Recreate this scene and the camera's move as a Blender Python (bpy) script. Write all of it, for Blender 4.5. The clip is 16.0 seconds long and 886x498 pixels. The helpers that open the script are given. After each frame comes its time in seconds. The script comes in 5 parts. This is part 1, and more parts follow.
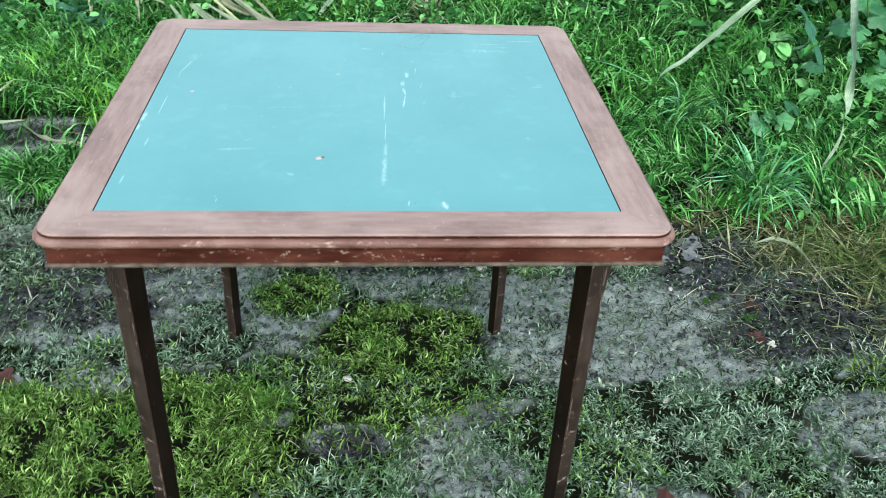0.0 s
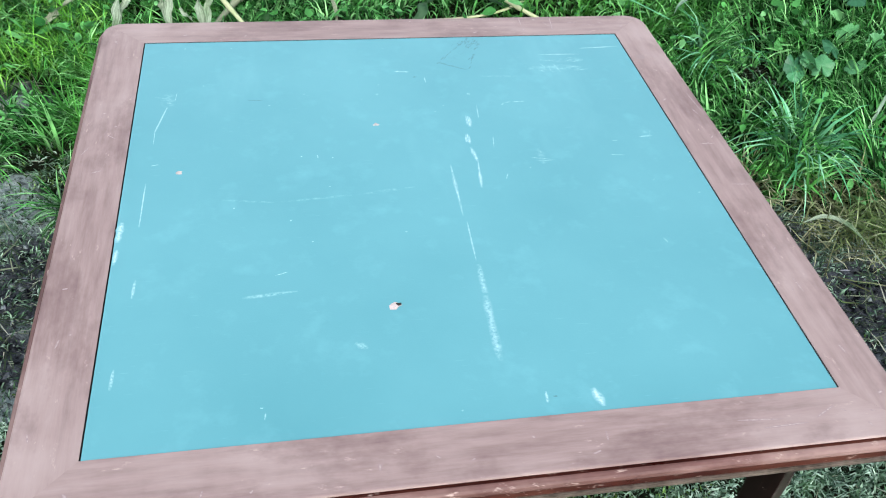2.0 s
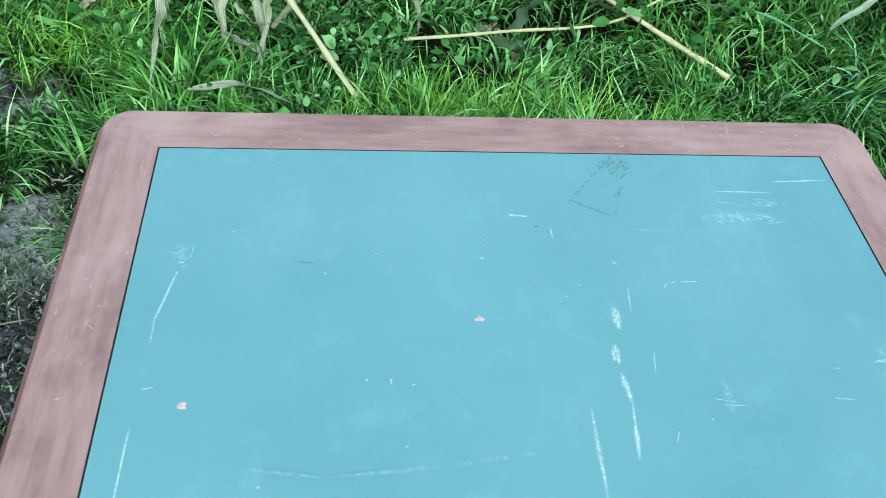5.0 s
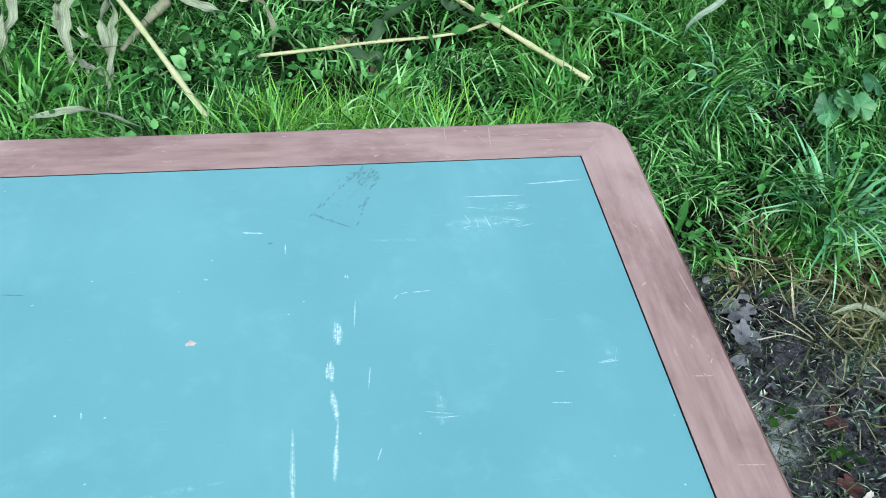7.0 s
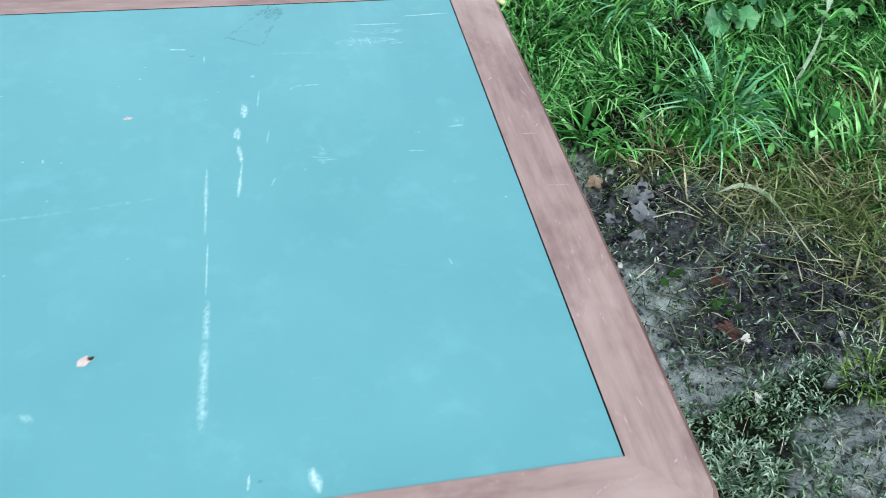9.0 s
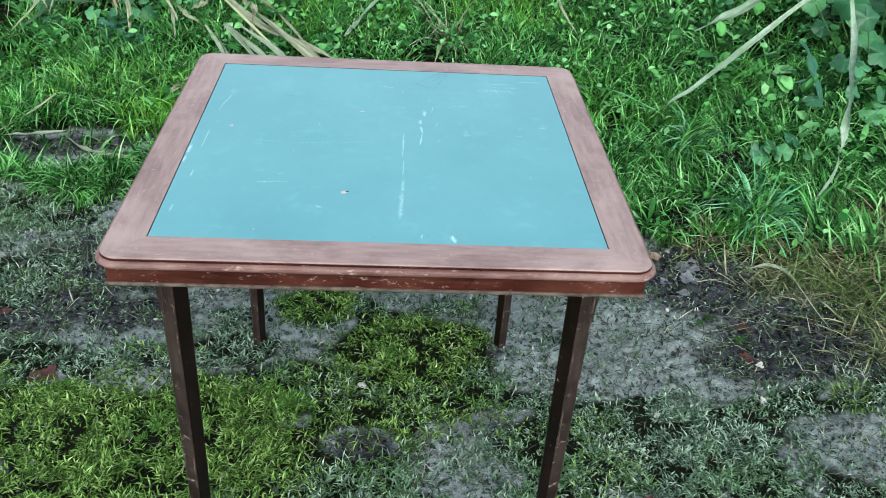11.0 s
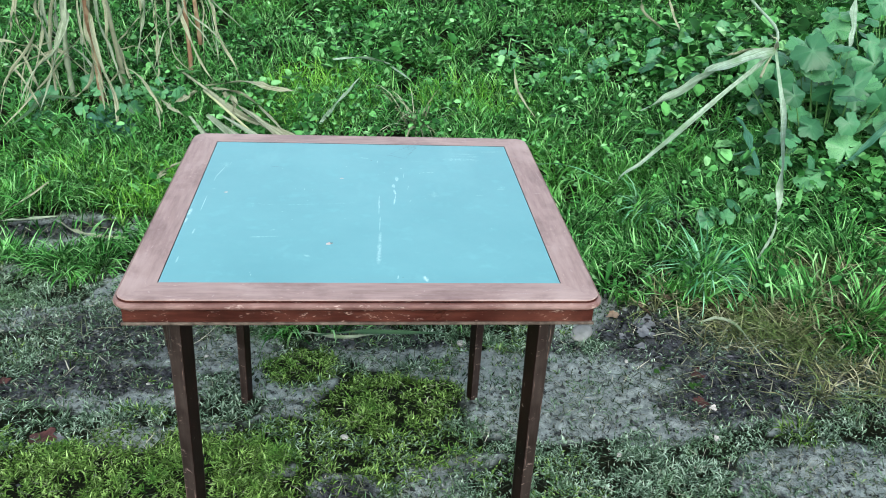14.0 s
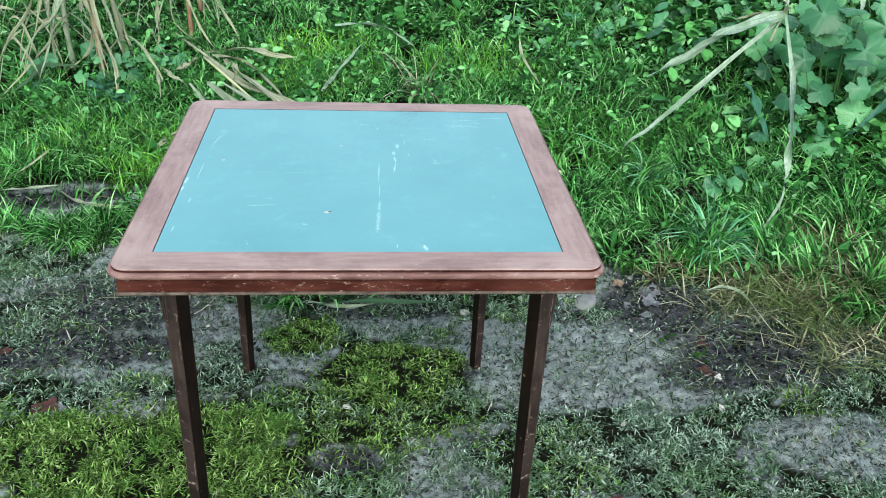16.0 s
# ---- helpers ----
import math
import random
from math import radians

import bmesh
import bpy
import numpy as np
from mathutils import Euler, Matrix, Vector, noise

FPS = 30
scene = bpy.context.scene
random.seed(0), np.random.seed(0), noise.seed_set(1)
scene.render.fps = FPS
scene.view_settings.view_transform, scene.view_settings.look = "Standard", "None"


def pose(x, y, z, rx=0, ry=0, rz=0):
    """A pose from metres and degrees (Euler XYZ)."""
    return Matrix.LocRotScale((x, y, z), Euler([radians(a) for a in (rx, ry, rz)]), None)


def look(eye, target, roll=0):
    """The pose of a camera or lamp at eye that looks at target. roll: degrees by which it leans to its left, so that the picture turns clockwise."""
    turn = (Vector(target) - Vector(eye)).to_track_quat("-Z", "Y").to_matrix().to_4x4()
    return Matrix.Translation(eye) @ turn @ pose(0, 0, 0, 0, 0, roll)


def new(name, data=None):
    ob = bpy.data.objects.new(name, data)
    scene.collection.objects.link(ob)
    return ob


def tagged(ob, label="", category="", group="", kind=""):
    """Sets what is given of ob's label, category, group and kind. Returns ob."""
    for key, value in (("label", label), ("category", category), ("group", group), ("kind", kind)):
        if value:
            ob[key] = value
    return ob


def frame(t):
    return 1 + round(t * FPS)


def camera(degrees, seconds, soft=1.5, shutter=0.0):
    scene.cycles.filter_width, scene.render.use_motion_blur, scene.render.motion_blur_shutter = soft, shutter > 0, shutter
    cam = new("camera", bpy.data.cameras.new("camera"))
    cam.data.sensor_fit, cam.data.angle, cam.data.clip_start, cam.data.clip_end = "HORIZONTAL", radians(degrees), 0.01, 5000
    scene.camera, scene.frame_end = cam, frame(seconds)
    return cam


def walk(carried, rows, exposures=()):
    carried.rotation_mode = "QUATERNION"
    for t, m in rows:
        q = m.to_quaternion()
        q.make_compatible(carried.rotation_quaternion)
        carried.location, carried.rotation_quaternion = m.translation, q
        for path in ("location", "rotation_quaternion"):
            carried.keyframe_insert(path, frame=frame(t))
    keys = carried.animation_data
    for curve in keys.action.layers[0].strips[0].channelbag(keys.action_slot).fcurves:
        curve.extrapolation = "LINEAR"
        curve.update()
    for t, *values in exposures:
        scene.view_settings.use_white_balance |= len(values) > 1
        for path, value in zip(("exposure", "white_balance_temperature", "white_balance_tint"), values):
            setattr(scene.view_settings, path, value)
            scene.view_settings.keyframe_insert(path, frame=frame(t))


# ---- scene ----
cam = camera(53.5, 16.0, 0.9, 0.3)
PATH = [
    (0, (0.007, -1.229, 1.241), (0.174, 0.44, 0.152), 3.0),
    (0.5, (-0.057, -1.123, 1.301), (0.217, 0.49, 0.151), 2.0),
    (1, (-0.129, -0.956, 1.296), (0.244, 0.58, 0.07), 2.9),
    (1.5, (-0.13, -0.808, 1.294), (0.194, 0.713, 0.036), 4.6),
    (2, (-0.15, -0.736, 1.28), (0.193, 0.714, -0.054), 5.4),
    (2.5, (-0.24, -0.609, 1.247), (0.272, 0.739, -0.139), 5.6),
    (3, (-0.314, -0.513, 1.241), (0.25, 0.816, -0.143), 5.6),
    (3.5, (-0.314, -0.439, 1.248), (0.207, 0.919, -0.125), 6.4),
    (3.7, (-0.293, -0.399, 1.249), (0.158, 0.953, -0.154), 6.4),
    (5.8, (-0.049, -0.308, 1.225), (0.143, 1.058, -0.223), 6.9),
    (6, (-0.019, -0.325, 1.232), (0.187, 1.059, -0.197), 6.2),
    (6.5, (0.035, -0.331, 1.238), (0.322, 1.057, -0.174), 6.7),
    (7, (0.047, -0.317, 1.234), (0.355, 1.058, -0.186), 6.0),
    (7.5, (0.066, -0.309, 1.227), (0.466, 1.031, -0.202), 7.3),
    (8, (0.077, -0.375, 1.23), (0.512, 0.969, -0.185), 7.3),
    (8.5, (0.099, -0.495, 1.226), (0.554, 0.819, -0.211), 8.9),
    (9, (0.09, -0.611, 1.236), (0.454, 0.749, -0.185), 5.5),
    (9.5, (0.077, -0.78, 1.265), (0.243, 0.694, -0.077), 5.2),
    (9.7, (0.067, -0.849, 1.289), (0.157, 0.656, -0.025), 4.7),
    (11.8, (-0.013, -1.526, 1.355), (0.16, 0.194, 0.349), 3.0),
    (12, (-0.014, -1.543, 1.352), (0.16, 0.178, 0.348), 2.6),
    (12.5, (-0.014, -1.549, 1.352), (0.166, 0.19, 0.38), 2.9),
    (13, (-0.009, -1.542, 1.366), (0.18, 0.225, 0.447), 3.0),
    (13.5, (-0.009, -1.535, 1.372), (0.177, 0.24, 0.469), 3.1),
    (14, (-0.007, -1.532, 1.375), (0.183, 0.245, 0.477), 3.1),
    (14.5, (-0.002, -1.526, 1.373), (0.186, 0.244, 0.461), 3.0),
    (15, (0.003, -1.523, 1.371), (0.192, 0.242, 0.449), 3.1),
    (15.5, (0.004, -1.517, 1.369), (0.176, 0.237, 0.424), 2.8),
    (16, (0.006, -1.51, 1.363), (0.181, 0.234, 0.402), 2.8),
]
walk(cam, [(t, look(eye, target, roll)) for t, eye, target, roll in PATH], [
    (0, 1.28, 6450, 3), (.5, 1.22, 6350, 5), (1.5, 1.28, 6300, 8), (3, 1.13, 6000, 11), (6, 1.08, 6200, 9), (6.5, 1.14, 6150, 11), (9.5, 1.17, 6250, 7), (12, 1.05, 6250, 9), (12.5, 1.2, 6250, 10), (14, 1.23, 6300, 9), (16, 1.22, 6300, 8)])
import itertools

# ---------------------------------------------------------------- world, light
world = bpy.data.worlds.new("overcast_sky")
scene.world = world
world.use_nodes = True
wn, wl = world.node_tree.nodes, world.node_tree.links
sky = wn.new("ShaderNodeTexSky")
sky.sky_type, sky.sun_disc = "NISHITA", False
sky.sun_elevation, sky.sun_rotation = radians(39), radians(180)
sky.air_density, sky.dust_density, sky.ozone_density = 1.0, 3.0, 1.0
haze = wn.new("ShaderNodeHueSaturation")
haze.inputs["Saturation"].default_value = 0.55
wl.new(sky.outputs[0], haze.inputs["Color"])
wl.new(haze.outputs[0], wn["Background"].inputs["Color"])
wn["Background"].inputs["Strength"].default_value = 0.182

sun_data = bpy.data.lights.new("sun", "SUN")
sun_data.energy, sun_data.angle, sun_data.color = 0.55, radians(55), (1.0, 0.97, 0.92)
sun = new("sun", sun_data)
sun.matrix_world = look((0, -2.8, 2.3), (0, 0, 0))

# ---------------------------------------------------------------- noise and ground shape
RNG = np.random.default_rng(7)


def vnoise(x, y, seed=0):
    """Smooth value noise in 0..1 over arrays."""
    xi, yi = np.floor(x).astype(np.int64), np.floor(y).astype(np.int64)
    fx, fy = x - xi, y - yi
    fx, fy = fx * fx * (3 - 2 * fx), fy * fy * (3 - 2 * fy)

    def rnd(i, j):
        n = (i * 374761393 + j * 668265263 + seed * 974711) & 0xFFFFFFFF
        n = ((n ^ (n >> 13)) * 1274126177) & 0xFFFFFFFF
        return ((n ^ (n >> 16)) & 0xFFFF) / 65535.0
    a, b = rnd(xi, yi), rnd(xi + 1, yi)
    c, d = rnd(xi, yi + 1), rnd(xi + 1, yi + 1)
    return (a * (1 - fx) + b * fx) * (1 - fy) + (c * (1 - fx) + d * fx) * fy


def fbm(x, y, scale, octaves=4, seed=0):
    s, amp, tot = 0, 1.0, 0.0
    for k in range(octaves):
        s = s + amp * vnoise(x * scale * 2 ** k + 17.3 * k, y * scale * 2 ** k - 9.1 * k, seed + k)
        tot += amp
        amp *= 0.5
    return s / tot


def step(v, lo, hi):
    t = np.clip((v - lo) / (hi - lo), 0, 1)
    return t * t * (3 - 2 * t)


def bank_foot(x):
    return np.interp(x, [-3, -1.3, -.9, -.5, 0, .6, 1.1, 1.5, 3], [1.4, 1.3, 1.1, .85, .62, .72, .6, .36, .2])


def grass_edge(x):
    return np.interp(x, [-3, -1.1, -.78, -.55, -.2, 0, .4, .7, .9, 1.15, 1.45, 3],
                     [1.2, 1.10, 1.04, .86, .63, .60, .66, .82, .75, .62, .40, .2])


def base_height(x, y):
    d = y - bank_foot(x)
    s = 0.2 * 0.08 * np.logaddexp(0, np.clip(d / 0.08, -50, 500))
    s = np.where(s > 1.0, 1.0 + 0.6 * (1 - np.exp(-(s - 1.0) / 0.6)), s)
    return s + 0.08 * np.clip(x - .8, 0, 3)


def dab(x, y, cx, cy, rx, ry):
    """A soft oval patch, 1 in its middle."""
    return step(1.25 - np.sqrt(((x - cx) / rx) ** 2 + ((y - cy) / ry) ** 2) - 0.5 * (fbm(x, y, 14, 3, 40) - .5), 0, 0.45)


def verge(x, y):
    """1 where the tall green growth stands."""
    v = step(y - grass_edge(x) + 0.22 * (fbm(x, y, 6, 3, 5) - .5), -0.05, 0.06)
    return v * (1 - 0.97 * dab(x, y, -1.03, 1.235, .30, .115))


def mud(x, y):
    """1 on bare mud, 0 under moss and short turf."""
    m = step(fbm(x, y, 5.5, 4, 21), 0.50, 0.62) * 0.75
    for cx, cy, rx, ry in ((-.63, .43, .24, .14), (-.03, .0, .08, .055), (-.14, .40, .05, .09), (.52, .24, .24, .10),
                           (.84, .42, .22, .16), (1.08, .34, .2, .12), (.45, .44, .22, .10), (.6, .36, .3, .11), (.8, .26, .26, .1), (-.2, .40, .14, .07), (-.85, -.02, .16, .10), (1.12, -.02, .2, .12),
                           (.78, .74, .07, .14), (-.35, .55, .16, .10), (.1, .54, .2, .05), (-.6, .62, .2, .1), (.85, .58, .14, .14), (-1.03, 1.235, .3, .11)):
        m = np.maximum(m, dab(x, y, cx, cy, rx, ry))
    for cx, cy, rx, ry in ((-.55, .02, .30, .12), (.08, .32, .17, .12), (-.16, .48, .10, .09), (-.1, .16, .32, .10), (.55, .0, .3, .12), (-.35, -.22, .4, .2)):
        m = m * (1 - 0.9 * dab(x, y, cx, cy, rx, ry))
    return np.clip(m, 0, 1) * (1 - verge(x, y))


def height(x, y):
    near = np.exp(-(np.clip(np.hypot(x, y) - 3, 0, 50)) / 3)
    lumps = 0.035 * (fbm(x, y, 3.0, 3, 3) - .5) + 0.020 * (fbm(x, y, 11, 3, 9) - .5) * near
    clods = 0.022 * (np.abs(fbm(x, y, 24, 4, 13) - .5) * 2) * near * (0.3 + .9 * mud(x, y))
    leg = np.minimum(np.hypot(np.abs(x) - .29, np.abs(y) - .325) / 0.12, 1)
    return base_height(x, y) + (lumps + clods - 0.006) * (0.25 + 0.75 * leg) + 0.02 * verge(x, y)


# ---------------------------------------------------------------- materials
def material(name):
    m = bpy.data.materials.new(name)
    m.use_nodes = True
    return m, m.node_tree.nodes, m.node_tree.links, m.node_tree.nodes["Principled BSDF"]


def noise_node(n, l, coord, scale, detail=4.0, rough=0.55, stretch=None):
    t = n.new("ShaderNodeTexNoise")
    t.inputs["Scale"].default_value, t.inputs["Detail"].default_value, t.inputs["Roughness"].default_value = scale, detail, rough
    if stretch:
        mp = n.new("ShaderNodeMapping")
        mp.inputs["Scale"].default_value = stretch
        l.new(coord, mp.inputs["Vector"])
        coord = mp.outputs[0]
    l.new(coord, t.inputs["Vector"])
    return t.outputs["Fac"]


def ramp(n, l, fac, *stops):
    r = n.new("ShaderNodeValToRGB")
    r.color_ramp.elements[0].position, r.color_ramp.elements[0].color = stops[0][0], (*stops[0][1], 1)
    r.color_ramp.elements[1].position, r.color_ramp.elements[1].color = stops[-1][0], (*stops[-1][1], 1)
    for p, c in stops[1:-1]:
        r.color_ramp.elements.new(p).color = (*c, 1)
    l.new(fac, r.inputs["Fac"])
    return r.outputs["Color"]


def mix(n, l, fac, a, b, mode="MIX"):
    x = n.new("ShaderNodeMix")
    x.data_type, x.blend_type = "RGBA", mode
    for sock, v in ((x.inputs[0], fac), (x.inputs[6], a), (x.inputs[7], b)):
        if isinstance(v, (int, float)):
            sock.default_value = v
        elif isinstance(v, tuple):
            sock.default_value = (*v, 1)
        else:
            l.new(v, sock)
    return x.outputs[2]


def bump(n, l, bsdf, fac, strength, distance):
    b = n.new("ShaderNodeBump")
    b.inputs["Strength"].default_value, b.inputs["Distance"].default_value = strength, distance
    l.new(fac, b.inputs["Height"])
    l.new(b.outputs[0], bsdf.inputs["Normal"])


def grey(n, l, fac, lo, hi):
    r = n.new("ShaderNodeMapRange")
    r.inputs["To Min"].default_value, r.inputs["To Max"].default_value = lo, hi
    l.new(fac, r.inputs["Value"])
    return r.outputs[0]


def obj_coord(n):
    return n.new("ShaderNodeTexCoord").outputs["Object"]


def worn_wood(name, dark, mid, pale, gloss, fade, bare=.66, upright=False, gleam=.16):
    m, n, l, b = material(name)
    c = obj_coord(n)
    grain = noise_node(n, l, c, 9, 6, .65, (14, 14, 1.5) if upright else (1.5, 14, 14))
    fine = noise_node(n, l, c, 60, 3, .6, (22, 22, 1) if upright else (1, 22, 22))
    blot = noise_node(n, l, c, 7, 5, .6)
    scuff = noise_node(n, l, c, 45, 5, .7, (1, 2.4, 2.4))
    col = ramp(n, l, grain, (.1, dark), (.5, mid), (1.0, pale))
    col = mix(n, l, grey(n, l, fine, 0, .08), col, dark)
    col = mix(n, l, ramp(n, l, blot, (.42, (0, 0, 0)), (.7, (fade, fade, fade))), col, pale)
    stain = noise_node(n, l, c, 5.5, 6, .7, (1, 1.8, 1.8))
    col = mix(n, l, ramp(n, l, stain, (.50, (0, 0, 0)), (.66, (.65, .65, .65))), col, dark)
    col = mix(n, l, ramp(n, l, scuff, (bare, (0, 0, 0)), (bare + .08, (.6, .6, .6))), col, (.42, .33, .29))
    l.new(col, b.inputs["Base Color"])
    b.inputs["Specular IOR Level"].default_value = gleam
    l.new(grey(n, l, blot, gloss, gloss + .25), b.inputs["Roughness"])
    bump(n, l, b, mix(n, l, .5, grain, fine), .12, .001)
    return m


def leafy(name, stops, patch=None, rough=.5, through_light=.25, base=None, streak=None, veins=None, sheen=.1):
    """Foliage: colour by blade, by patch of ground, and along the blade; base paints shade into the roots."""
    m, n, l, b = material(name)
    g = n.new("ShaderNodeNewGeometry")
    col = ramp(n, l, n.new("ShaderNodeObjectInfo").outputs["Random"] if veins else g.outputs["Random Per Island"], *stops)
    c = obj_coord(n)
    if patch:
        big = noise_node(n, l, c, patch[0], 3, .6)
        col = mix(n, l, ramp(n, l, big, (patch[1], (0, 0, 0)), (patch[1] + .16, (patch[3],) * 3)), col, patch[2])
        small = noise_node(n, l, c, patch[0] * 8 if patch[0] < 10 else 300, 2, .5)
        col = col if patch[0] > 10 else mix(n, l, ramp(n, l, small, (.40, (.55, .55, .55)), (.54, (0, 0, 0))), col, tuple(.6 * v for v in stops[1 if len(stops) > 2 else 0][1]))
    # Root colour fades out by mid-blade, painting in the shade between blades.
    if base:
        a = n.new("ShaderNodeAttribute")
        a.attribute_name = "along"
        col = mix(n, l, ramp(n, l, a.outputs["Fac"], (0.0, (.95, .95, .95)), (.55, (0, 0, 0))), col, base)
    if veins:
        av = n.new("ShaderNodeAttribute")
        av.attribute_name = "vein"
        col = mix(n, l, av.outputs["Fac"], col, veins)
    if streak:
        a1, a2, cv = n.new("ShaderNodeAttribute"), n.new("ShaderNodeAttribute"), n.new("ShaderNodeCombineXYZ")
        a1.attribute_name, a2.attribute_name = "lane", "along"
        l.new(a1.outputs["Fac"], cv.inputs[0])
        l.new(a2.outputs["Fac"], cv.inputs[1])
        st = noise_node(n, l, cv.outputs[0], 1, 4, .7, (14, 2.5, 1))
        col = mix(n, l, ramp(n, l, st, (.40, (.75, .75, .75)), (.58, (0, 0, 0))), col, streak)
    mott = noise_node(n, l, c, 140, 3, .6)
    col = mix(n, l, grey(n, l, mott, 0, .3), col, tuple(0.55 * v for v in stops[0][1]))
    l.new(col, b.inputs["Base Color"])
    b.inputs["Roughness"].default_value = rough
    b.inputs["Specular IOR Level"].default_value = sheen
    if through_light:
        t = n.new("ShaderNodeBsdfTranslucent")
        l.new(col, t.inputs["Color"])
        s = n.new("ShaderNodeMixShader")
        s.inputs[0].default_value = through_light
        l.new(b.outputs[0], s.inputs[1])
        l.new(t.outputs[0], s.inputs[2])
        l.new(s.outputs[0], n["Material Output"].inputs["Surface"])
    return m


def speckled(name, a, b_, scale, rough, relief=.4, dist=.003, third=None):
    m, n, l, b = material(name)
    c = obj_coord(n)
    f1, f2 = noise_node(n, l, c, scale, 6, .65), noise_node(n, l, c, scale * 5, 4, .6)
    col = ramp(n, l, f1, (.3, a), (.7, b_))
    if third:
        col = mix(n, l, ramp(n, l, f2, (.5, (0, 0, 0)), (.7, (.8, .8, .8))), col, third)
    l.new(col, b.inputs["Base Color"])
    b.inputs["Specular IOR Level"].default_value = .12
    l.new(grey(n, l, f2, rough - .12, rough + .12), b.inputs["Roughness"])
    bump(n, l, b, f2, relief, dist)
    return m


def ground_material():
    m, n, l, b = material("mud_and_shaded_soil")
    c = obj_coord(n)
    big, mid, fine = noise_node(n, l, c, 3, 4), noise_node(n, l, c, 42, 6, .7), noise_node(n, l, c, 170, 5, .75)
    # Near-black end sits in the bump's low pits, crevice shade put into colour.
    soil = ramp(n, l, mid, (.38, (.006, .008, .0078)), (.44, (.190, .236, .226)), (.70, (.385, .465, .45)))
    soil = mix(n, l, ramp(n, l, fine, (.58, (0, 0, 0)), (.8, (.3, .3, .3))), soil, (.43, .49, .48))
    soil = mix(n, l, ramp(n, l, big, (.40, (.45, .45, .45)), (.62, (0, 0, 0))), soil, (.14, .165, .168))
    w = n.new("ShaderNodeAttribute")
    w.attribute_name = "wet"
    soil = mix(n, l, w.outputs["Fac"], soil, mix(n, l, ramp(n, l, mid, (.4, (0, 0, 0)), (.62, (1, 1, 1))), (.004, .0045, .006), (.080, .090, .102)))
    # moss: near-black soil between turf blades, gap shade put into the colour.
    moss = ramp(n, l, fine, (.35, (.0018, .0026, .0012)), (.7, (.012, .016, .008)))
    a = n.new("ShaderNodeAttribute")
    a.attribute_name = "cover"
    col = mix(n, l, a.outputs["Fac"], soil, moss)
    # Near-black soil under the tall growth: shade among the stems painted in.
    shaded = n.new("ShaderNodeAttribute")
    shaded.attribute_name = "growth_shade"
    mw = n.new("ShaderNodeAttribute")
    mw.attribute_name = "meadow"
    col = mix(n, l, mw.outputs["Fac"], col, ramp(n, l, mid, (.35, (.020, .048, .014)), (.7, (.075, .15, .040))))
    col = mix(n, l, shaded.outputs["Fac"], col, ramp(n, l, fine, (.35, (.002, .003, .002)), (.7, (.014, .020, .008))))
    l.new(col, b.inputs["Base Color"])
    b.inputs["Specular IOR Level"].default_value = .02
    l.new(grey(n, l, mid, .28, .7), b.inputs["Roughness"])
    bump(n, l, b, mix(n, l, .4, mid, fine), .9, .03)
    return m


MAT_GROUND = ground_material()
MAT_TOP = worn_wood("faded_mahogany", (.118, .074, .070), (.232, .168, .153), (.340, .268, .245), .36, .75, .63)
MAT_RAILEDGE = worn_wood("dark_scuffed_mahogany_edge", (.050, .021, .018), (.125, .066, .058), (.27, .19, .17), .3, .6, .60)
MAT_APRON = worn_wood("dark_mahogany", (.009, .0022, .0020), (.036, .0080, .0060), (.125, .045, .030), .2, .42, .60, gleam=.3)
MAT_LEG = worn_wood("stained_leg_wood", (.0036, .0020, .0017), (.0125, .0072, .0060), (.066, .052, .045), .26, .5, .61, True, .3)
MAT_LEGSHADE = worn_wood("shaded_leg_wood", (.0012, .0005, .0005), (.0038, .0014, .0012), (.020, .0085, .0070), .25, .35, .66, True, .2)
MAT_BEAD = speckled("worn_bead", (.034, .026, .020), (.12, .098, .080), 60, .5)
MAT_CHIP = speckled("bare_wood_chip", (.06, .042, .035), (.17, .125, .105), 90, .7)
MAT_GAPSHADE = speckled("gap_shade", (.012, .011, .011), (.04, .035, .03), 60, .5)
MAT_STONE = speckled("grey_stone", (.10, .112, .108), (.20, .215, .21), 18, .75, .5, .004)
MAT_PEBBLE = speckled("pale_pebble", (.26, .27, .25), (.42, .42, .39), 60, .6)
MAT_BACKING = speckled("torn_backing", (.36, .29, .26), (.56, .49, .46), 90, .7)
MAT_STRAW = leafy("dry_corn_leaf", ((0, (.19, .215, .125)), (.5, (.325, .37, .24)), (1, (.53, .58, .44))), (25, .54, (.15, .175, .09), .7), .55, .18, None, (.04, .048, .025))
MAT_GREYSTRAW = leafy("weathered_corn_leaf", ((0, (.21, .28, .18)), (.5, (.32, .40, .285)), (1, (.49, .585, .46))), (14, .52, (.12, .22, .09), .75), .5, .2, None, (.040, .065, .03))
MAT_GREENLEAF = leafy("green_corn_leaf", ((0, (.035, .085, .045)), (1, (.06, .13, .06))), (30, .55, (.14, .16, .08), .6), .5, .25)
MAT_STALK = leafy("pale_corn_stalk", ((0, (.34, .38, .20)), (1, (.46, .49, .30))), (16, .5, (.26, .34, .14), .6), .45, 0)
MAT_PALELEAF = leafy("bleached_corn_leaf", ((0, (.22, .33, .23)), (.5, (.325, .45, .35)), (1, (.46, .60, .50))), (9, .52, (.11, .24, .09), .9), .45, .2, None, (.10, .17, .09))
MAT_REDSTALK = leafy("reddish_corn_stalk", ((0, (.13, .075, .045)), (1, (.22, .14, .085))), (14, .46, (.30, .27, .17), .85), .5, 0)
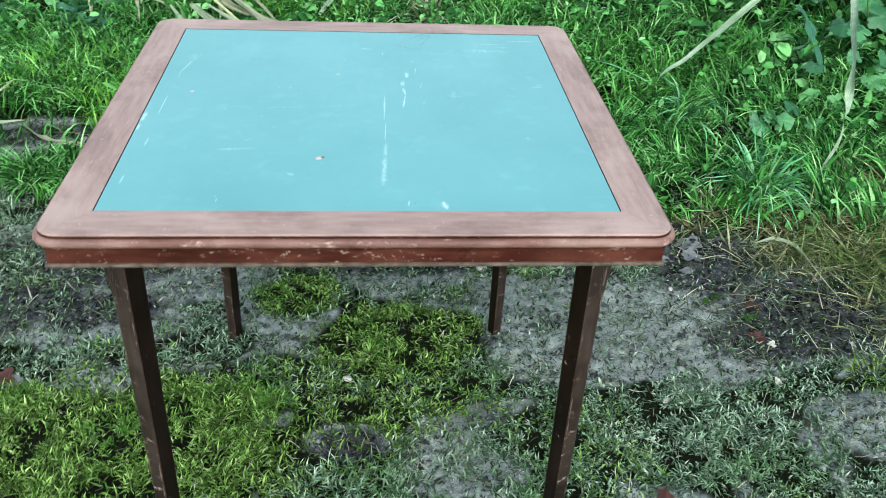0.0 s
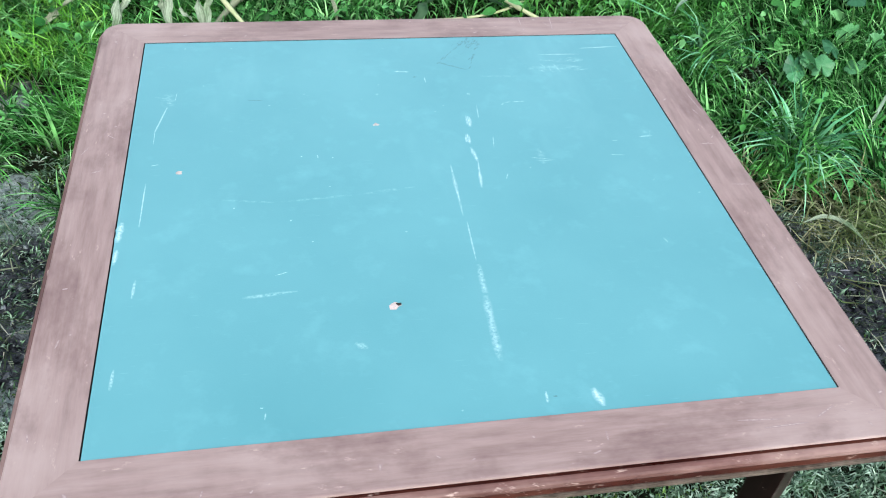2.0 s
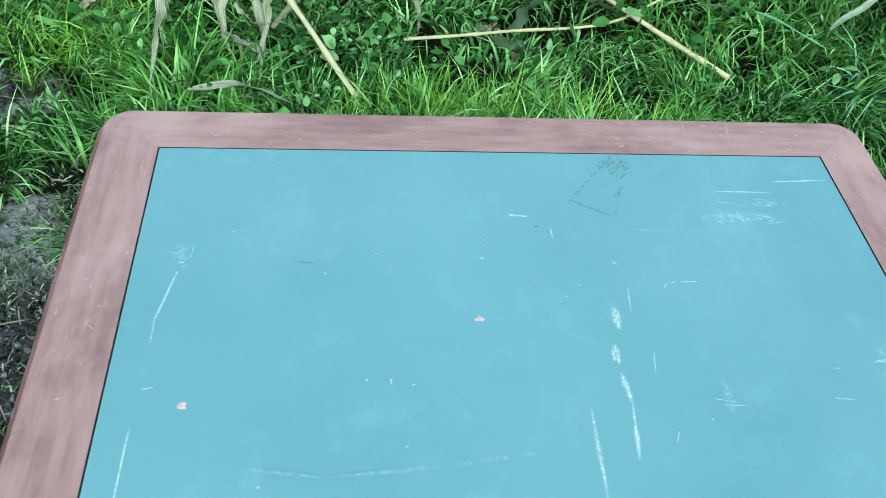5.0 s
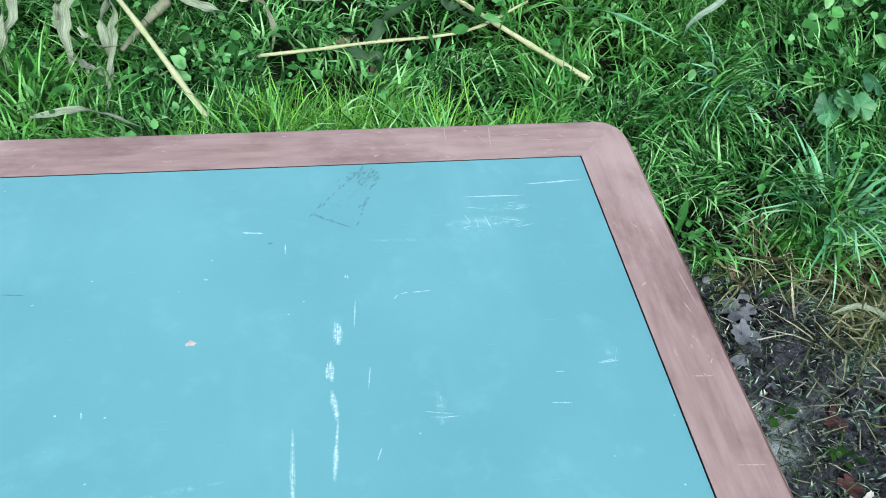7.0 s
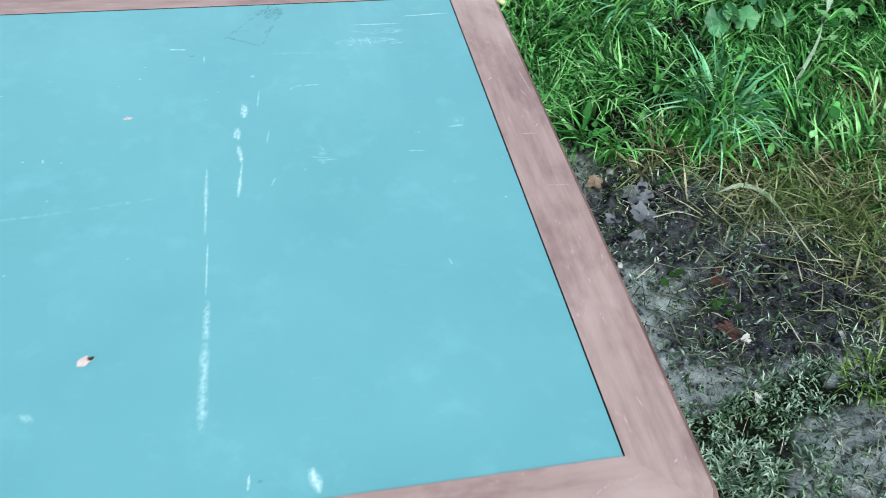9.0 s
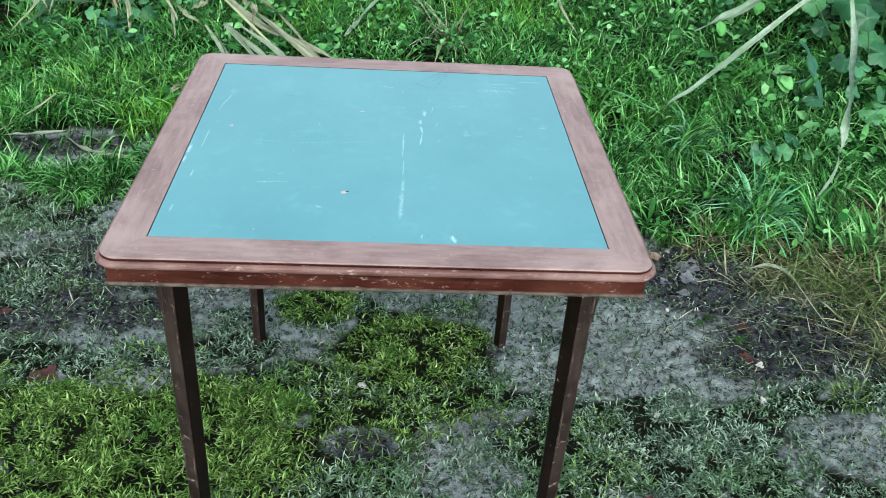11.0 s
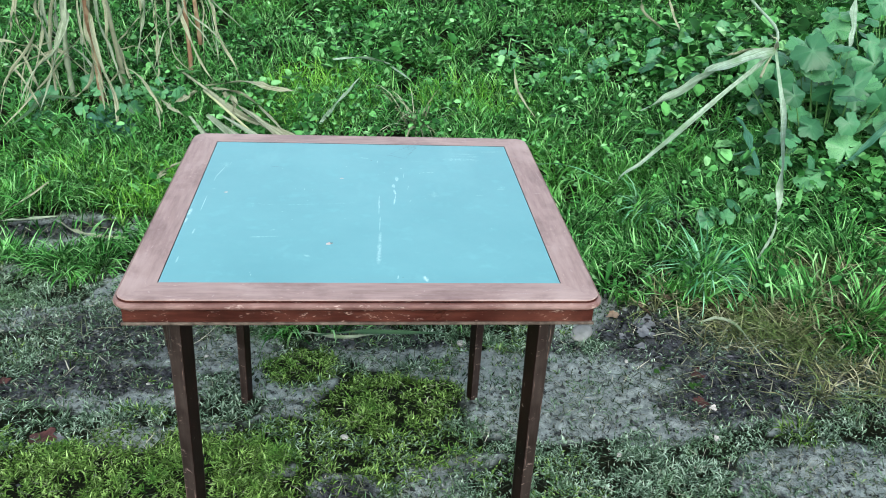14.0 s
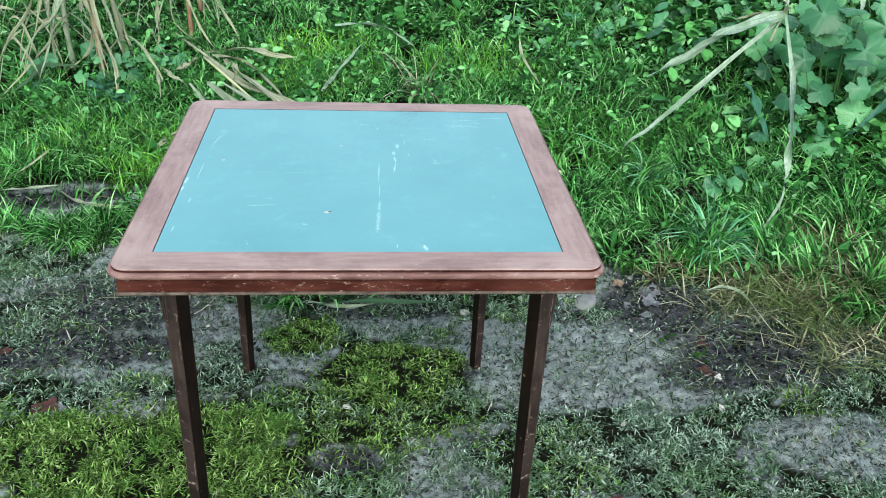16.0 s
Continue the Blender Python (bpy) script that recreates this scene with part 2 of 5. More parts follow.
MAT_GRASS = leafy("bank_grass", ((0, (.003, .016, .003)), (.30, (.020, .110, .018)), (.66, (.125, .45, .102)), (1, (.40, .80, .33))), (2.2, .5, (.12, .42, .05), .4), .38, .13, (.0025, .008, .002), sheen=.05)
MAT_YOUNG = leafy("young_grass", ((0, (.03, .16, .015)), (.4, (.14, .46, .04)), (1, (.42, .84, .20))), (3, .5, (.20, .55, .05), .5), .38, .18, (.006, .02, .004))
MAT_TUFT = leafy("blue_green_grass", ((0, (.02, .10, .04)), (.5, (.10, .36, .16)), (1, (.32, .66, .40))), None, .33, .22, (.03, .06, .02))
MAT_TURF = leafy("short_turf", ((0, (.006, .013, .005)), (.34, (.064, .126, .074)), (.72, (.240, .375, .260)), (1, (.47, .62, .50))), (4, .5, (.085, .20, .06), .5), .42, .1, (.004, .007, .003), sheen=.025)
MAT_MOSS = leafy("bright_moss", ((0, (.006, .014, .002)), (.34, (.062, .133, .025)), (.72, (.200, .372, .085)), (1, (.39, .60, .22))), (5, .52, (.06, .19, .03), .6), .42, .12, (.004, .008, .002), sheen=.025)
MAT_DEAD = leafy("dead_grass", ((0, (.02, .026, .010)), (.35, (.12, .135, .058)), (.75, (.33, .35, .19)), (1, (.62, .63, .44))), (7, .46, (.10, .21, .05), .7), .55, .1, (.02, .022, .01))
MAT_WEED = leafy("low_weeds", ((0, (.004, .020, .004)), (.32, (.022, .110, .023)), (.72, (.104, .36, .090)), (.97, (.22, .53, .20)), (1, (.31, .62, .29))), (2.5, .5, (.050, .22, .055), .5), .38, .07, sheen=.06)
MAT_BROAD = leafy("broad_leaf", ((0, (.018, .085, .034)), (.5, (.056, .215, .090)), (1, (.115, .33, .125))), (16, .5, (.030, .135, .07), .7), .4, .13, None, None, (.13, .31, .17), .3)
MAT_PETIOLE = leafy("green_leaf_stem", ((0, (.05, .14, .04)), (1, (.09, .20, .06))), None, .5, 0)
MAT_TEAL = leafy("blue_green_leaf", ((0, (.030, .13, .075)), (1, (.08, .22, .145))), None, .45, .2, None, (.010, .045, .028))
MAT_CLOD = leafy("wet_mud", ((0, (.010, .012, .013)), (.6, (.055, .066, .067)), (1, (.18, .21, .21))), None, .5, 0)
MAT_LITTER = leafy("trodden_grass", ((0, (.012, .02, .010)), (.45, (.055, .078, .044)), (.85, (.18, .205, .14)), (1, (.42, .43, .35))), None, .55, .1, sheen=.05)
MAT_ROT = leafy("rotting_leaf", ((0, (.004, .005, .006)), (.6, (.022, .024, .027)), (.92, (.06, .066, .074)), (1, (.15, .16, .18))), None, .4, 0, None, None, None, .12)
MAT_BROWNLEAF = speckled("fallen_brown_leaf", (.020, .010, .009), (.075, .032, .028), 40, .5)
MAT_GREYLEAF = speckled("fallen_grey_leaf", (.055, .064, .070), (.150, .165, .175), 40, .5)
MAT_TANLEAF = speckled("dead_tan_leaf", (.12, .085, .06), (.24, .19, .14), 50, .7)


def felt_colour(n, l, c):
    big, mid = noise_node(n, l, c, 5, 4), noise_node(n, l, c, 28, 5, .6)
    col = ramp(n, l, big, (.3, (.074, .240, .264)), (.7, (.096, .280, .304)))
    col = mix(n, l, ramp(n, l, mid, (.55, (0, 0, 0)), (.8, (.35, .35, .35))), col, (.15, .385, .42))
    haze_f = noise_node(n, l, c, 12, 4, .6, (1, .35, 1))
    col = mix(n, l, ramp(n, l, haze_f, (.62, (0, 0, 0)), (.85, (.2, .2, .2))), col, (.19, .43, .46))
    hair = noise_node(n, l, c, 40, 3, .6, (1, 12, 1))
    col = mix(n, l, ramp(n, l, hair, (.66, (0, 0, 0)), (.8, (.22, .22, .22))), col, (.26, .5, .53))
    return col, mid


def felt_material():
    m, n, l, b = material("turquoise_leatherette")
    c = obj_coord(n)
    col, mid = felt_colour(n, l, c)
    fine = noise_node(n, l, c, 700, 2, .5)
    l.new(col, b.inputs["Base Color"])
    l.new(grey(n, l, mid, .36, .52), b.inputs["Roughness"])
    bump(n, l, b, fine, .12, .0004)
    return m


def mark_material(name, ground, colour, cover, scale=420):
    """Worn marks: the surface's own colour, broken by the mark's colour towards its middle line."""
    m, n, l, b = material(name)
    c = obj_coord(n)
    f = noise_node(n, l, c, scale, 4, .7)
    e = n.new("ShaderNodeAttribute")
    e.attribute_name = "core"
    if ground is None:
        ground, mid = felt_colour(n, l, c)
        l.new(grey(n, l, mid, .36, .52), b.inputs["Roughness"])
    else:
        b.inputs["Roughness"].default_value = .48
    k = mix(n, l, 1.0, e.outputs["Fac"], ramp(n, l, f, (.54 - .3 * cover, (0, 0, 0)), (.74 - .2 * cover, (cover,) * 3)), "MULTIPLY")
    l.new(mix(n, l, k, ground, colour), b.inputs["Base Color"])
    return m


MAT_FELT = felt_material()
MAT_SCRATCH = mark_material("white_scratch", None, (.58, .75, .76), .74)
MAT_FAINT = mark_material("faint_scuff", None, (.46, .66, .68), .58, 260)
MAT_RAILMARK = mark_material("pale_wood_scratch", (.205, .148, .140), (.50, .42, .39), .6)
MAT_APRONMARK = mark_material("bare_wood_scuff", (.034, .0085, .0065), (.40, .29, .25), .8, 200)
MAT_RUBBED = mark_material("rubbed_patch", None, (.32, .54, .57), .38, 130)
MAT_GREENPAINT = mark_material("green_paint", (.20, .145, .132), (.12, .36, .20), .7, 300)
MAT_SMUDGE = mark_material("grey_smudge", None, (.05, .15, .17), .30, 200)
MAT_DARKMARK = mark_material("dark_scribble", None, (.02, .05, .06), .85)


# ---------------------------------------------------------------- mesh helpers
def mesh_from(name, verts, faces, mat, smooth=True):
    me = bpy.data.meshes.new(name)
    me.from_pydata([tuple(v) for v in verts], [], faces)
    me.materials.append(mat)
    if smooth:
        me.polygons.foreach_set("use_smooth", [True] * len(me.polygons))
    me.update()
    return me


def part(name, bm, mat, parent, label=""):
    """Links a bmesh, or a ready mesh, as one object under a thing or part."""
    if isinstance(bm, bmesh.types.BMesh):
        me = bpy.data.meshes.new(name)
        bm.to_mesh(me)
        bm.free()
        me.materials.append(mat)
    else:
        me = bm
    ob = new(name, me)
    if parent:
        ob.parent = parent
    return tagged(ob, label)


def thing(name, place, label, category, group="", kind=""):
    ob = new(name)
    ob.matrix_world = Matrix.Translation(place)
    return tagged(ob, label, category, group, kind)


def box(sx, sy, sz, z0=0.0, taper=1.0, edge=0.002, cx=0.0, cy=0.0):
    """A bevelled block standing at z0; taper shrinks its foot."""
    bm = bmesh.new()
    bmesh.ops.create_cube(bm, size=1)
    for v in bm.verts:
        k = taper if v.co.z < 0 else 1
        v.co = (v.co.x * sx * k + cx, v.co.y * sy * k + cy, (v.co.z + .5) * sz + z0)
    bmesh.ops.bevel(bm, geom=list(bm.edges), offset=edge, segments=2, profile=.6, affect="EDGES")
    return bm


def spline(points, n):
    """Catmull-Rom through points, n samples."""
    p = np.array(points, float)
    p = np.vstack([2 * p[0] - p[1], p, 2 * p[-1] - p[-2]])
    out, seg = [], len(p) - 3
    for t in np.linspace(0, seg, n):
        i = min(int(t), seg - 1)
        u = t - i
        a, b, c, d = p[i:i + 4]
        out.append(.5 * (2 * b + (c - a) * u + (2 * a - 5 * b + 4 * c - d) * u * u + (3 * b - a - 3 * c + d) * u ** 3))
    return np.array(out)


def ribbon(name, points, width, mat, rng, n=18, fold=.35, twist=.6, taper=(.5, .1)):
    """A long dry leaf: folded along its rib, wavy and twisted, 1 mm thick edge rolled under."""
    p = spline(points, n)
    kink = rng.normal(0, .13 * min(width, .02), (n, 3)) * np.sin(np.linspace(0, math.pi, n))[:, None]
    p[1:-1] += ((kink[:-2] + 1.4 * kink[1:-1] + kink[2:]) / 2.2)[:, :] * (1, 1, .35)
    tan = np.gradient(p, axis=0)
    tan /= np.linalg.norm(tan, axis=1)[:, None]
    verts, faces = [], []
    ph = rng.uniform(0, 6)
    for i in range(n):
        s = i / (n - 1)
        side = np.cross(tan[i], (0, 0, 1.0))
        if np.linalg.norm(side) < .15:
            side = np.array((1.0, .2, 0))
        side /= np.linalg.norm(side)
        up = np.cross(side, tan[i])
        a = twist * math.sin(ph + 5 * s) + twist * .5 * math.sin(2 * ph + 11 * s)
        sd, u = side * math.cos(a) + up * math.sin(a), up * math.cos(a) - side * math.sin(a)
        w = .5 * width * (taper[0] + (1 - taper[0]) * min(s / .3, 1)) * (1 - (1 - taper[1]) * max(0, (s - .45) / .55) ** 1.5)
        w *= (1 + .18 * math.sin(ph * 3 + 19 * s)) * rng.uniform(.92, 1.08)
        for k, q in enumerate((-1, -.45, 0, .5, 1)):
            lift = fold * w * abs(q) + .12 * w * math.sin(23 * s + k * 1.7 + ph)
            verts.append(p[i] + sd * (q * w) + u * lift)
        if i:
            o = 5 * (i - 1)
            faces += [(o + k, o + k + 1, o + k + 6, o + k + 5) for k in range(4)]
    me = mesh_from(name, verts, faces, mat)
    off = rng.uniform(0, 50)
    me.attributes.new("lane", "FLOAT", "POINT").data.foreach_set("value", np.tile([0, .28, .5, .75, 1.0], n).astype(np.float32) + off)
    me.attributes.new("along", "FLOAT", "POINT").data.foreach_set("value", np.repeat(np.linspace(0, 1, n), 5).astype(np.float32))
    return me


def tube(name, points, r0, r1, mat, n=16, sides=8, joints=()):
    """A stalk: round, with swollen joints."""
    p = spline(points, n)
    tan = np.gradient(p, axis=0)
    tan /= np.linalg.norm(tan, axis=1)[:, None]
    verts, faces = [], []
    for i in range(n):
        s = i / (n - 1)
        side = np.cross(tan[i], (.13, .27, 1.0))
        side /= np.linalg.norm(side)
        up = np.cross(side, tan[i])
        r = r0 + (r1 - r0) * s
        r *= 1 + sum(.35 * math.exp(-((s - j) / .02) ** 2) for j in joints)
        for k in range(sides):
            a = 2 * math.pi * k / sides
            verts.append(p[i] + r * (math.cos(a) * side + math.sin(a) * up))
        if i:
            o = sides * (i - 1)
            faces += [(o + k, o + (k + 1) % sides, o + sides + (k + 1) % sides, o + sides + k) for k in range(sides)]
    faces += [tuple(range(sides))[::-1], tuple(range(sides * (n - 1), sides * n))]
    return mesh_from(name, verts, faces, mat)


def bulk_mesh(name, verts, quads, tris, mat, along=None):
    """A large mesh from arrays."""
    me = bpy.data.meshes.new(name)
    nq, nt = len(quads), len(tris)
    me.vertices.add(len(verts))
    me.vertices.foreach_set("co", np.ascontiguousarray(verts, dtype=np.float32).ravel())
    idx = np.concatenate([np.asarray(quads, np.int32).ravel(), np.asarray(tris, np.int32).ravel()])
    me.loops.add(len(idx))
    me.loops.foreach_set("vertex_index", idx)
    me.polygons.add(nq + nt)
    me.polygons.foreach_set("loop_start", np.concatenate([np.arange(nq) * 4, nq * 4 + np.arange(nt) * 3]).astype(np.int32))
    me.polygons.foreach_set("use_smooth", np.ones(nq + nt, bool))
    if along is not None:
        me.attributes.new("along", "FLOAT", "POINT").data.foreach_set("value", along.astype(np.float32))
    me.materials.append(mat)
    me.update(calc_edges=True)
    return me


def blades(name, root, length, width, az, tilt, bend, mat, segs=3, rng=RNG):
    """Grass blades as tapered, bent ribbons. root (n, 3); the rest (n,)."""
    n = len(root)
    d = np.stack([np.cos(az), np.sin(az)], 1)
    tw = az + np.pi / 2 + rng.normal(0, .5, n)
    side = np.stack([np.cos(tw), np.sin(tw), rng.normal(0, .2, n)], 1)
    pos, vs, al = root.copy(), [], []
    kink = rng.normal(0, .12, (segs + 1, n))
    for i in range(segs + 1):
        s = i / segs
        if i:
            th = tilt + bend * (s - .5 / segs) + kink[i]
            stepv = np.stack([np.sin(th) * d[:, 0], np.sin(th) * d[:, 1], np.cos(th)], 1) * (length / segs)[:, None]
            pos = pos + stepv
        if i < segs:
            w = (.5 * width * (1 - s ** 1.6) * (0.75 + .25 * min(1, 3 * s)))[:, None]
            vs += [pos - side * w, pos + side * w]
            al += [np.full(n, s)] * 2
        else:
            vs.append(pos)
            al.append(np.ones(n))
    k = len(vs)
    verts = np.stack(vs, 1).reshape(-1, 3)
    along = np.stack(al, 1).ravel()
    o = (np.arange(n) * k)[:, None]
    quads = np.concatenate([o + np.array([[2 * i, 2 * i + 1, 2 * i + 3, 2 * i + 2]]) for i in range(segs - 1)]) if segs > 1 else np.zeros((0, 4), int)
    tris = o + np.array([[2 * segs - 2, 2 * segs - 1, 2 * segs]])
    return bulk_mesh(name, verts, quads, tris, mat, along)


def leaves(name, root, length, width, az, pitch, mat, rng=RNG, shape=((0, .25), (.3, .95), (.68, .85))):
    """Small leaves, folded on the rib and drooping. root is the leaf's base."""
    n = len(root)
    d = np.stack([np.cos(az) * np.cos(pitch), np.sin(az) * np.cos(pitch), np.sin(pitch)], 1)
    roll = rng.normal(0, .35, n)
    sh = np.stack([-np.sin(az), np.cos(az), np.zeros(n)], 1)
    up = np.cross(d, sh)
    sd = sh * np.cos(roll)[:, None] + up * np.sin(roll)[:, None]
    up = np.cross(d, sd)
    droop, fold = rng.uniform(.1, .5, n), rng.uniform(.1, .45, n)
    vs = []
    for s, w in shape:
        c = root + d * (s * length)[:, None] - up * (droop * s * s * length)[:, None] * .6
        e = (.5 * w * width)[:, None]
        lift = up * (fold * .5 * w * width)[:, None]
        jag = rng.uniform(.8, 1.2, (n, 1))
        vs += [c - sd * e * jag + lift, c, c + sd * e * jag + lift]
    vs.append(root + d * length[:, None] - up * (droop * length)[:, None] * .6)
    k = len(vs)
    verts = np.stack(vs, 1).reshape(-1, 3)
    o = (np.arange(n) * k)[:, None]
    m = len(shape)
    q = [[3 * i + j, 3 * i + j + 1, 3 * i + j + 4, 3 * i + j + 3] for i in range(m - 1) for j in (0, 1)]
    quads = np.concatenate([o + np.array([f]) for f in q])
    t = [[3 * m - 3, 3 * m - 2, 3 * m], [3 * m - 2, 3 * m - 1, 3 * m]]
    tris = np.concatenate([o + np.array([f]) for f in t])
    return bulk_mesh(name, verts, quads, tris, mat)


def on_ground(x, y, up=0.0):
    return np.stack([x, y, height(x, y) + up], 1)


def scatter(n, x0, x1, y0, y1, keep, rng=RNG):
    """Random spots in an oblong, kept by the chance that keep(x, y) gives."""
    x, y = rng.uniform(x0, x1, n), rng.uniform(y0, y1, n)
    ok = rng.uniform(0, 1, n) < keep(x, y)
    return x[ok], y[ok]


# ---------------------------------------------------------------- the ground, one sheet to the horizon
def graded(lo, hi, cell, far):
    mid = np.arange(lo, hi + cell / 2, cell)
    out = np.cumsum(np.geomspace(cell * 1.2, far / 6, 46))
    return np.concatenate([(lo - out)[::-1], mid, hi + out])


def build_ground():
    gx, gy = graded(-2.0, 2.2, .009, 900), graded(-1.0, 2.2, .009, 900)
    X, Y = np.meshgrid(gx, gy, indexing="ij")
    x, y = X.ravel(), Y.ravel()
    verts = np.stack([x, y, height(x, y)], 1)
    nx, ny = len(gx), len(gy)
    i, j = np.meshgrid(np.arange(nx - 1), np.arange(ny - 1), indexing="ij")
    a = (i * ny + j).ravel()
    quads = np.stack([a, a + ny, a + ny + 1, a + 1], 1)
    me = bulk_mesh("ground", verts, quads, np.zeros((0, 3), int), MAT_GROUND)
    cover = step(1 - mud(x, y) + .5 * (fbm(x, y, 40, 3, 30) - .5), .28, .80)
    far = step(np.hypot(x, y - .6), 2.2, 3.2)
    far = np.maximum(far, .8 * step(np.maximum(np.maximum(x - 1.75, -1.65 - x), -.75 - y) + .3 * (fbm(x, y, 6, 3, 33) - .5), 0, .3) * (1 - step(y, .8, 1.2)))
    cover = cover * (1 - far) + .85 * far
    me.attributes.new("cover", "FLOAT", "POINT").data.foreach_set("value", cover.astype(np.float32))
    me.attributes.new("growth_shade", "FLOAT", "POINT").data.foreach_set("value", (step(verge(x, y), .1, .6) * (1 - far)).astype(np.float32))
    me.attributes.new("meadow", "FLOAT", "POINT").data.foreach_set("value", far.astype(np.float32))
    wet = np.zeros_like(x)
    for cx, cy, rx, ry in ((.86, .60, .16, .16), (1.06, .40, .2, .11), (-1.06, 1.27, .26, .05), (-.68, .65, .22, .14), (-.62, .43, .17, .07), (-.86, .52, .18, .18), (1.0, .28, .24, .08), (.55, .56, .16, .03), (.1, .6, .3, .04), (-.03, -.03, .07, .06)):
        wet = np.maximum(wet, dab(x, y, cx, cy, rx, ry))
    me.attributes.new("wet", "FLOAT", "POINT").data.foreach_set("value", wet.astype(np.float32))
    return tagged(new("ground", me), "trampled grey mud with moss and thin turf rising into a green bank", "ground", kind="structure")


build_ground()


# ---------------------------------------------------------------- folding table
HALF, FELT = .3765, .3162


def rail_mesh():
    """One mitred rail of the top's border, along x at the front, with a grooved and rounded outer edge."""
    levels = ((.684, .009), (.6843, .0045), (.6852, .0018), (.6872, .0003), (.6895, 0), (.6918, .0006), (.6936, .0022), (.6946, .0044), (.6949, .0060), (.6948, .0098), (.6974, .0100), (.6977, .0072), (.6988, .0067), (.6997, .0072), (.7002, .0086))
    rad, arc = .032, 7
    verts, rows = [], []
    for z, inset in levels:
        h, r = HALF - inset, rad - inset
        row = []
        for k in range(arc):
            a = radians(225 + 45 * k / (arc - 1))
            row.append((-h + r + r * math.cos(a), -h + r + r * math.sin(a)))
        row += [(-h + r + (2 * h - 2 * r) * k / 12, -h) for k in range(1, 12)]
        for k in range(arc):
            a = radians(270 + 45 * k / (arc - 1))
            row.append((h - r + r * math.cos(a), -h + r + r * math.sin(a)))
        rows.append(len(verts))
        verts += [(x, y, z) for x, y in row]
    m = len(row)
    faces = [(rows[i] + k, rows[i] + k + 1, rows[i + 1] + k + 1, rows[i + 1] + k) for i in range(len(levels) - 1) for k in range(m - 1)]
    f = FELT + .0002
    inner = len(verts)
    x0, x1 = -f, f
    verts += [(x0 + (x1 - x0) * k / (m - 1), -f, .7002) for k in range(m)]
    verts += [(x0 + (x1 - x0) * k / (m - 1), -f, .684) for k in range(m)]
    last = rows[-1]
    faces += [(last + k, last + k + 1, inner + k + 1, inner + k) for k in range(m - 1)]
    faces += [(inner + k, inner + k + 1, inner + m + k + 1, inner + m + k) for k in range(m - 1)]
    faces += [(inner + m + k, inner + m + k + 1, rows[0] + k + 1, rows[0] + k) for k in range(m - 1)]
    verts = [(x * .9998, y, z) for x, y, z in verts]
    me = mesh_from("border_rail", verts, faces, MAT_TOP, smooth=False)
    me.materials.append(MAT_GAPSHADE)
    me.materials.append(MAT_RAILEDGE)
    me.materials.append(MAT_APRON)
    # Outer edge faces use darker, redder wood than the top.
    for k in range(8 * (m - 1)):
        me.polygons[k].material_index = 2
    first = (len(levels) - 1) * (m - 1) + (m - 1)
    # Groove faces take the dark apron wood, deepening the groove's shade by colour.
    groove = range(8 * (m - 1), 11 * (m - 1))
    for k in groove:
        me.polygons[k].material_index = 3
    # Inner wall coloured near black, painting in the shade of the gap.
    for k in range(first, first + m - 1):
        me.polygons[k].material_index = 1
    return me


def strip(points, width, rng):
    """A flat, ragged mark lying on the table's covering."""
    p = spline([(*q, 0) for q in points], max(4, 3 * len(points)))
    tan = np.gradient(p, axis=0)
    tan /= np.linalg.norm(tan, axis=1)[:, None] + 1e-9
    verts, faces, n = [], [], len(p)
    for i in range(n):
        s = i / (n - 1)
        w = .5 * width * (0.35 + .65 * math.sin(math.pi * (.12 + .76 * s))) * rng.uniform(.65, 1.3)
        nrm = np.array((-tan[i][1], tan[i][0], 0))
        verts += [p[i] + nrm * w, p[i], p[i] - nrm * w]
        if i:
            o = 3 * i - 3
            faces += [(o, o + 1, o + 4, o + 3), (o + 1, o + 2, o + 5, o + 4)]
    return verts, faces


def fleck(x, y, r, rng):
    a = np.linspace(0, 2 * np.pi, 9)[:-1]
    q = rng.uniform(.5, 1.3, 8) * r
    ring = [(x + q[i] * math.cos(a[i]), y + q[i] * .8 * math.sin(a[i]), 0) for i in range(8)]
    return ring + [(x, y, 0)], [(i, (i + 1) % 8, 8) for i in range(8)]


def core_value(me, verts, faces):
    """1 along the middle of a mark, 0 at its rim."""
    if len(faces[0]) == 3:
        v = [.35] * 8 + [1.0]
    else:
        n = len(verts) // 3
        v = [q * (.25 if i in (0, n - 1) else 1) for i in range(n) for q in (0, 1.0, 0)]
    me.attributes.new("core", "FLOAT", "POINT").data.foreach_set("value", v)
    return me


